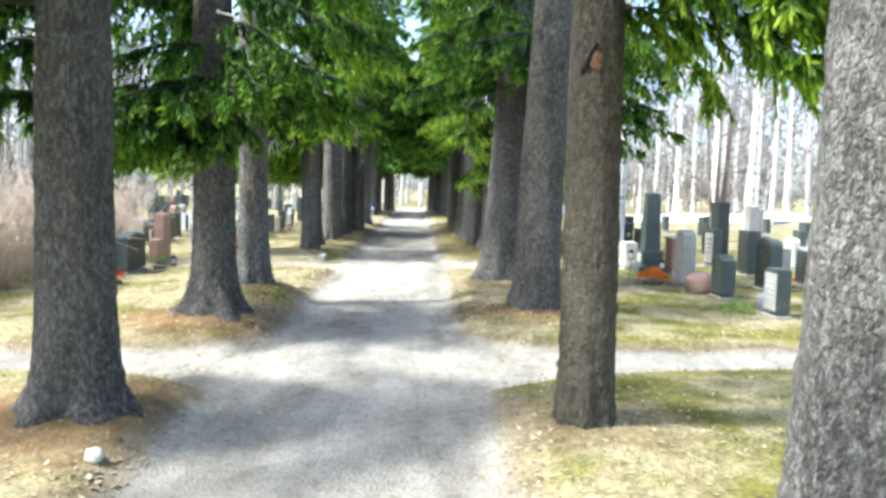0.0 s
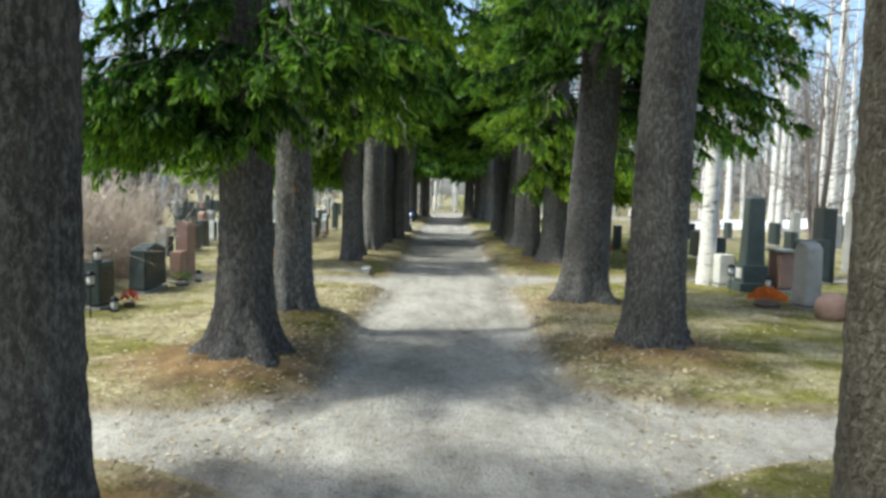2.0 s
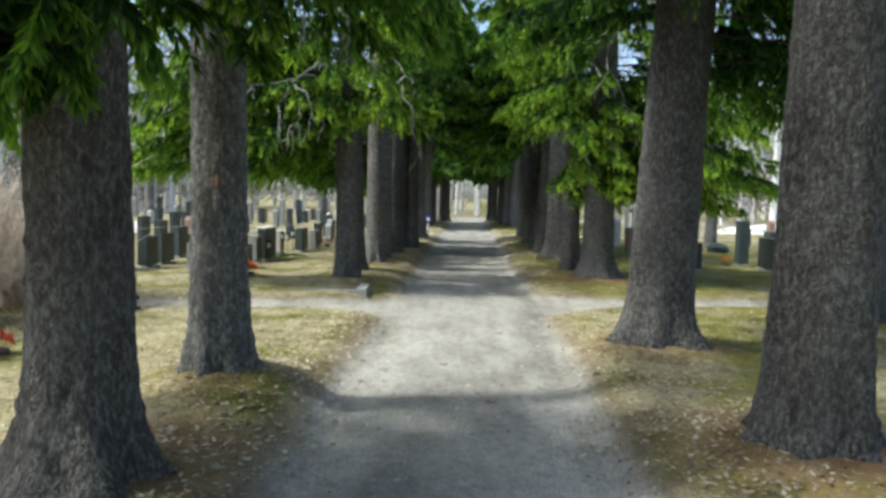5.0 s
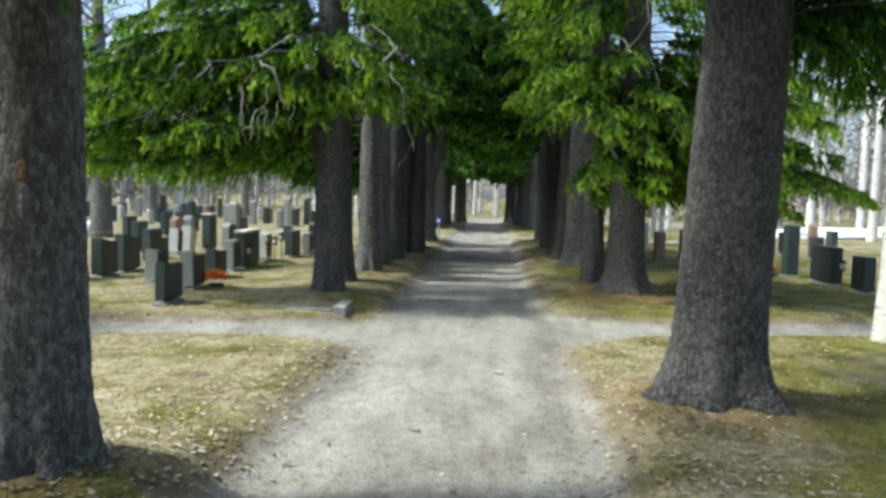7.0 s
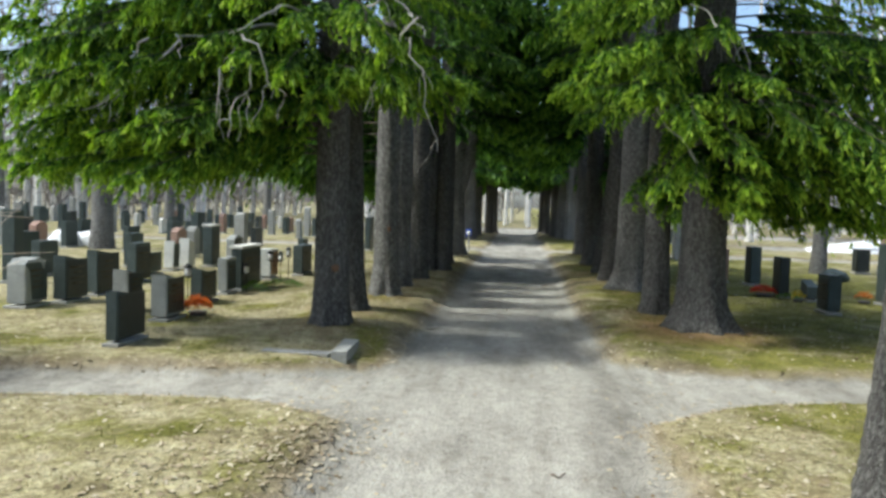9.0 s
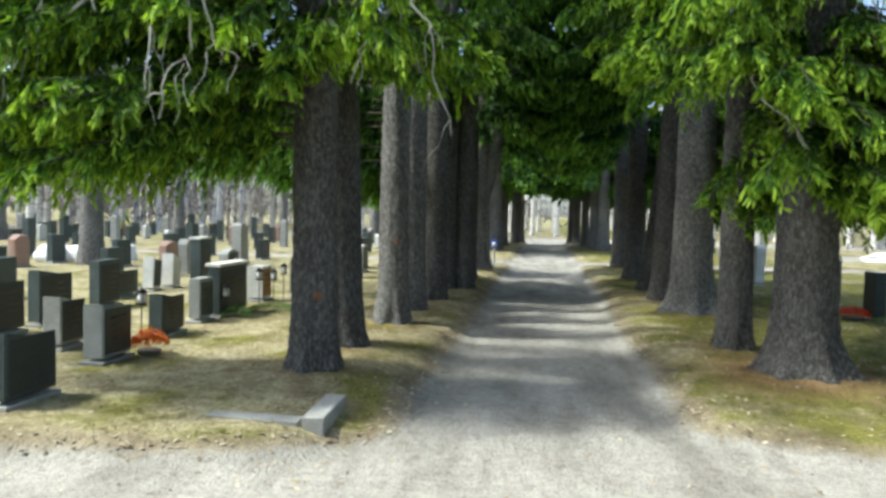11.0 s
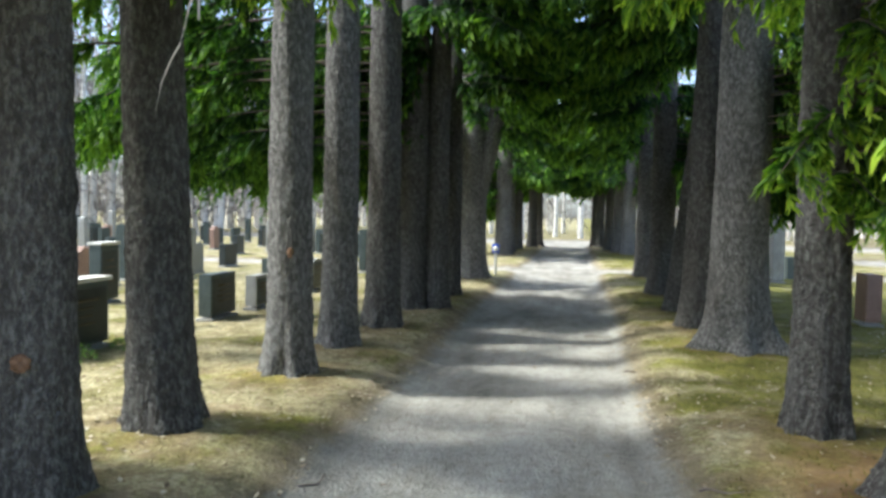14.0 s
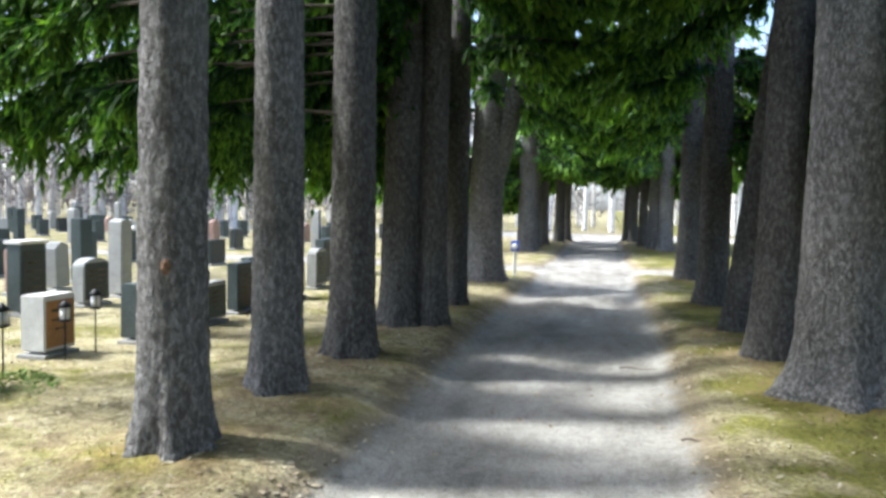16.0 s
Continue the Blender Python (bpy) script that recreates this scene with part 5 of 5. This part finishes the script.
# ---- birches, bare trees ----
def bare_tree(name, x, y, r, h, mat, twig_mat, label, group, seed, first=2.5, boughs=26, stems=1, spread=0.0):
    rng = np.random.default_rng(seed)
    t = thing(name, x, y, label, "tree", group)
    twigs = []
    for k in range(stems):
        a = 6.283 * k / stems + rng.uniform(0, 1)
        lean = np.array([math.cos(a), math.sin(a)]) * spread if stems > 1 else rng.normal(0, 0.004, 2)
        s = np.linspace(0, 1, 16)
        pts = np.stack([lean[0] * h * s**1.2 + 0.04 * np.sin(6 * s + k), lean[1] * h * s**1.2 + 0.04 * np.cos(5 * s + k), -0.2 + (h + 0.2) * s], 1)
        rad = r * (1 - 0.85 * s) * (1 + 0.2 * np.exp(-s * h / 0.2))
        v, f = tube(pts, rad, 12 if stems == 1 else 7)
        part("trunk" if stems == 1 else "stem", mesh_np("trunk", v, f, mat, smooth=True), mat, t)
        for b in range(boughs // stems):
            u = rng.uniform(first / h, 0.97)
            p0 = np.array([np.interp(u, s, pts[:, c]) for c in range(3)])
            az = rng.uniform(0, 6.283)
            ln = (1 - u) * h * 0.36 + 0.5
            q = np.linspace(0, 1, 7)[:, None]
            d = np.array([math.cos(az), math.sin(az), rng.uniform(0.3, 0.9)])
            limb = p0 + d * ln * q
            limb[:, 2] -= 0.35 * ln * q[:, 0] ** 2.4
            twigs.append(tube(limb, np.linspace(max(0.012, r * 0.16), 0.004, 7), 4))
            for c in range(6):
                w = rng.uniform(0.3, 1.0)
                p1 = np.array([np.interp(w, q[:, 0], limb[:, cc]) for cc in range(3)])
                d2 = unit(d + rng.normal(0, 0.7, 3))
                tw = p1 + d2 * q[::2] * ln * 0.4
                tw[:, 2] -= 0.3 * ln * 0.4 * q[::2, 0] ** 2
                twigs.append(tube(tw, np.linspace(0.007, 0.002, 4), 3))
    v, f = joined(twigs)
    tagged(part("twig_crown", mesh_np("twig_crown", v, f, twig_mat), twig_mat, t), kind="stuff")


BIRCH = "white birches"
bare_tree("birch_tree", 5.38, 22.60, 0.185, 15, M_BIRCH, M_TWIG, "white-barked birch with black marks beside the path crossing", BIRCH, 1, first=4)
bare_tree("rowan", 8.75, 24.9, 0.05, 5.5, M_TWIG, M_TWIG, "bare dark multi-stemmed shrub tree among graves", "", 3, first=1.5, boughs=40, stems=7, spread=0.09)
for k, (bx, by, br) in enumerate([(13.6, 33.5, 0.2), (16.5, 44, 0.2), (18.8, 50, 0.22), (21.0, 49, 0.22), (23.5, 52, 0.2), (25.0, 48, 0.22), (27.5, 51, 0.24), (30.0, 49, 0.2), (32.5, 53, 0.24), (20, 60, 0.24), (24, 62, 0.24), (14, 62, 0.24), (36, 50, 0.22), (28.5, 60, 0.24), (11.5, 60.5, 0.22)]):
    bare_tree("birch_tree", bx, by, br, 15 + k % 4, M_BIRCH, M_TWIG, "white-barked leafless birch behind the graves", BIRCH, 20 + k, first=5, boughs=22)
for k, (bx, by, br) in enumerate([(-13.3, 37.9, 0.36), (-26, 50, 0.3), (-19.5, 55, 0.3), (-33, 45, 0.3), (-30, 34, 0.25), (-17, 64, 0.3), (-9.5, 58, 0.3), (-37, 60, 0.3), (9.0, 38.5, 0.22), (7.8, 52, 0.25)]):
    bare_tree("bare_tree", bx, by, br, 14 + k % 3, M_BARK_PALE, M_TWIG, "grey-trunked leafless tree among the graves", "trees among the graves", 60 + k, first=4, boughs=24)
for k, (bx, by, br) in enumerate([(-18, 41.5, 0.13), (-3.6, 78, 0.2), (-1.2, 82, 0.2), (0.8, 79, 0.2), (2.2, 84, 0.22), (3.6, 80, 0.2), (-5.5, 83, 0.2), (6, 82, 0.2)]):
    bare_tree("birch_tree", bx, by, br, 13 + k % 4, M_BIRCH, M_TWIG, "white-barked leafless birch in the distance", BIRCH, 90 + k, first=4, boughs=18)


def bare_bush(x, y, h, r, seed):
    """A leafless tan shrub: many thin arching stems."""
    rng = np.random.default_rng(seed)
    t = thing("bare_bush", x, y, "leafless tan-twigged shrub in a hedge behind the graves", "bush", "hedge of bare shrubs", z=float(height(x, y)))
    out = []
    for k in range(170):
        a, q = rng.uniform(0, 6.283), r * 0.6 * math.sqrt(rng.random())
        s = np.linspace(0, 1, 5)[:, None]
        d = (np.array([math.cos(a), math.sin(a), 0]) + rng.normal(0, 0.5, 3) * np.array([1, 1, 0])) * rng.uniform(0.2, 1.0) * r
        p = np.array([q * math.cos(a), q * math.sin(a), -0.05]) + d * s**1.4 + np.array([0, 0, h * rng.uniform(0.5, 1.05)]) * s
        p += 0.10 * np.sin(7 * s + rng.uniform(0, 6, 3)) * s
        out.append(tube(p, np.linspace(0.011, 0.004, 5), 3))
        for c in range(3):
            w = rng.uniform(0.3, 0.95)
            p1 = np.array([np.interp(w, s[:, 0], p[:, cc]) for cc in range(3)])
            d2 = rng.normal(0, 0.7, 3) + np.array([0, 0, 0.2])
            tw = p1 + d2 * s[::2] * 0.5
            out.append(tube(tw, np.linspace(0.007, 0.003, 3), 3))
        if k % 5 == 4:
            v, f = joined(out)
            part("stem", mesh_np("stem", v, f, M_TANTWIG), M_TANTWIG, t)
            out = []


for k in range(11):
    bare_bush(-6.6 - 0.5 * (k % 3), 14.6 + 0.78 * k, 1.5 + 0.25 * ((k * 7) % 4), 0.85, 200 + k)


# ---- distance ----
def far_woods():
    rng = np.random.default_rng(9)
    trunks, haze = [], []
    for k in range(860):
        a = rng.uniform(-0.2, np.pi + 0.2)
        d = rng.uniform(74, 125) if k < 600 else rng.uniform(52, 80)
        if k >= 600 and -0.45 < math.cos(a) < 0.5:
            continue
        x, y = d * math.cos(a) * 0.9, 8 + d * math.sin(a) * 0.9
        if y < 86 and abs(x) < (38 if y < 62 else 9):
            continue
        h = rng.uniform(10, 18)
        trunks.append(tube([(x, y, -0.5), (x + rng.normal(0, 0.3), y, h * 0.5), (x + rng.normal(0, 0.5), y, h)], [0.24, 0.15, 0.03], 6))
        if x < -25 and y < 62:
            h *= 0.8
        n = 180
        p = np.array([x, y, 0]) + np.stack([rng.normal(0, 1.7, n), rng.normal(0, 1.7, n), rng.uniform(0.05, 1.05, n) * h], 1)
        dd = unit(rng.normal(0, 1, (n, 3)) + np.array([0, 0, 0.8]))
        ss = unit(np.cross(dd, rng.normal(0, 1, (n, 3))))
        haze.append(np.stack([p - ss * 0.06, p + ss * 0.06, p + dd * rng.uniform(0.9, 2.4, (n, 1))], 1).reshape(-1, 3))
    v, f = joined(trunks)
    tagged(new("distant_trunks", mesh_np("distant_trunks", v, f, M_BIRCH, smooth=True)), "pale trunks of the distant birch wood", "woods", kind="stuff")
    hz = np.concatenate(haze)
    tagged(new("distant_twigs", mesh_np("distant_twigs", hz, np.arange(len(hz)).reshape(-1, 3), M_TWIGHAZE)), "grey-brown leafless twigs of the distant wood", "woods", kind="stuff")


far_woods()


def far_graves():
    """Further rows of graves in the field, repeats of a few plain shapes."""
    rng = random.Random(5)
    kinds = []
    for k, (mat, w, h, d, top) in enumerate([(M_DARK, 0.6, 0.75, 0.2, "flat"), (M_BLACK, 0.8, 0.7, 0.2, "flat"), (M_GREY, 0.5, 0.85, 0.22, "arch"), (M_DARK, 0.35, 1.2, 0.25, "flat"), (M_PALE, 0.5, 0.7, 0.18, "arch"), (M_RED, 0.55, 0.8, 0.22, "rough"), (M_GREY, 0.34, 1.35, 0.28, "arch")]):
        bm = headstone_bm(w, h, d, top, rng)
        me = bpy.data.meshes.new("headstone")
        bm.to_mesh(me)
        bm.free()
        me.materials.append(mat)
        bp = box_bm(d + 0.05, w + 0.06, 0.12, 0.01, -0.06, 1)
        mp = bpy.data.meshes.new("plinth")
        bp.to_mesh(mp)
        bp.free()
        mp.materials.append(M_GREY)
        word = {M_DARK: "dark green granite", M_BLACK: "black granite", M_GREY: "grey granite", M_PALE: "pale limestone", M_RED: "reddish granite"}[mat]
        shape = {"flat": "flat-topped", "arch": "round-topped", "rough": "rough-hewn"}[top]
        kinds.append((me, mp, f"{shape} {word} gravestone standing in the grass"))
    spots = []
    for row in range(9):
        x = -9.6 - 2.35 * row
        y = 24.0 + rng.uniform(0, 1)
        while y < 62:
            if abs(y - 45.6) > 2.2 and rng.random() < 0.74:
                spots.append((x + rng.uniform(-0.25, 0.25), y, 1))
            y += rng.uniform(1.25, 2.6)
    for row in range(3):
        x = -5.3 - 2.4 * row
        y = 48.5
        while y < 63:
            if rng.random() < 0.7:
                spots.append((x + rng.uniform(-0.2, 0.2), y, 1))
            y += rng.uniform(1.3, 2.6)
    for row in range(5):
        x = 10.4 + 2.5 * row
        y = 19.0 + rng.uniform(0, 1)
        while y < 43.5:
            if rng.random() < 0.55:
                spots.append((x + rng.uniform(-0.25, 0.25), y, -1))
            y += rng.uniform(1.4, 3.0)
    for row in range(2):
        x = 5.9 + 2.2 * row
        y = 47.5
        while y < 60:
            if rng.random() < 0.6:
                spots.append((x, y, -1))
            y += rng.uniform(1.5, 3.0)
    for x, y, face in spots:
        if x > 10 and 51 < y < 59.5:
            continue
        me, mp, label = kinds[rng.choice((0, 0, 0, 0, 1, 1, 1, 3, 3, 2, 2, 4, 4, 5, 6, 6))]
        t = thing("gravestone", x, y, label, "gravestone", "graves in the field", turn=(0 if face > 0 else 180) + rng.uniform(-6, 6))
        hs = part("headstone", me, None, t, at=(0, 0, 0.06))
        sc = rng.uniform(0.85, 1.15)
        hs.scale = (1, sc, rng.uniform(0.85, 1.12))
        pp = part("plinth", mp, None, t)
        pp.scale = (1, sc, 1)


far_graves()


# ---- litter and grass ----
def scatter_grass():
    rng = np.random.default_rng(21)
    n = 150000
    x = rng.uniform(-8.5, 8.5, n)
    y = 5 + 34 * rng.random(n) ** 1.25
    keep = (gravel_amount(x, y) < 0.35 + 0.25 * rng.random(n)) & (rng.random(n) < 0.45 + 0.5 * (wave(x, y, 2.7, 5.0) > -0.15))
    x, y = x[keep], y[keep]
    n = len(x)
    z = height(x, y) - 0.004
    p = np.stack([x, y, z], 1)
    a = rng.uniform(0, 6.283, n)
    ln = rng.uniform(0.03, 0.075, n)
    tilt = rng.uniform(0.4, 1.5, n)
    d = np.stack([np.cos(a) * np.sin(tilt), np.sin(a) * np.sin(tilt), np.cos(tilt)], 1) * ln[:, None]
    s = np.stack([-np.sin(a), np.cos(a), np.zeros(n)], 1) * 0.0045
    tri = np.stack([p - s, p + s, p + d], 1).reshape(-1, 3)
    tagged(new("dry_grass", mesh_np("dry_grass", tri, np.arange(len(tri)).reshape(-1, 3), M_BLADE)), "short bleached grass blades on the verges", "grass", kind="stuff")


def scatter_leaves():
    rng = np.random.default_rng(22)
    n = 190000
    x = rng.uniform(-6.0, 6.0, n)
    y = 6 + 30 * rng.random(n) ** 1.2
    g = gravel_amount(x, y)
    want = np.where(g > 0.75, 0.035, np.where(g > 0.1, 1.0, 0.32)) * (0.25 + 0.75 * (wave(x, y, 1.7, 8.0) > 0.0))
    verge = np.exp(-((np.abs(x + 0.08) - 1.80) / 0.65) ** 2) * np.exp(-((y - 17.0) / 4.0) ** 2)
    verge = np.maximum(verge, np.exp(-((x + 1.45) / 0.42) ** 2 - ((y - 20.5) / 1.0) ** 2))
    want = np.maximum(want * 0.5, 0.9 * verge)
    keep = rng.random(n) < want
    x, y = x[keep], y[keep]
    n = len(x)
    c = np.stack([x, y, height(x, y) + 0.010], 1)
    a = rng.uniform(0, 6.283, n)
    r = rng.uniform(0.009, 0.026, n)[:, None]
    u = np.stack([np.cos(a), np.sin(a), rng.normal(0, 0.2, n)], 1)
    w = np.stack([-np.sin(a), np.cos(a), rng.normal(0, 0.2, n)], 1)
    quad = np.stack([c - u * r * 1.4, c - w * r * 0.7, c + u * r * 1.4, c + w * r * 0.7], 1).reshape(-1, 3)
    k = np.arange(n)[:, None] * 4
    tagged(new("dead_leaves", mesh_np("dead_leaves", quad, k + np.array([[0, 1, 2, 3]]), M_LEAF)), "brown dead leaves and needles littering the path edges", "leaf litter", kind="stuff")


scatter_grass()
scatter_leaves()


def fallen_twig(x, y, ln, turn, seed):
    rng = np.random.default_rng(seed)
    s = np.linspace(0, 1, 8)
    pts = np.stack([ln * (s - 0.5), 0.03 * np.sin(5 * s + seed), 0.012 + 0.008 * np.sin(9 * s)], 1)
    v, f = tube(pts, np.linspace(0.010, 0.004, 8), 6)
    ob = tagged(part("fallen_twig", mesh_np("fallen_twig", v, f, M_TWIG, smooth=True), M_TWIG, None), "thin dark twig lying on the ground", "twig", "fallen twigs")
    ob.matrix_basis = pose(x, y, height(x, y), 0, 0, turn)


for k, (tx, ty, tl, ta) in enumerate([(0.85, 33.0, 0.45, 5), (1.15, 30.2, 0.25, 40), (-1.2, 26.3, 0.3, 70), (0.2, 17.2, 0.14, 20), (-0.3, 18.6, 0.12, 120), (1.3, 17.9, 0.2, 10), (-1.5, 13.6, 0.3, 25), (1.4, 26.4, 0.3, 15), (-1.35, 20.8, 0.22, 60), (0.4, 20.6, 0.1, 0), (-1.55, 32.5, 0.2, 80)]):
    fallen_twig(tx, ty, tl, ta, k)
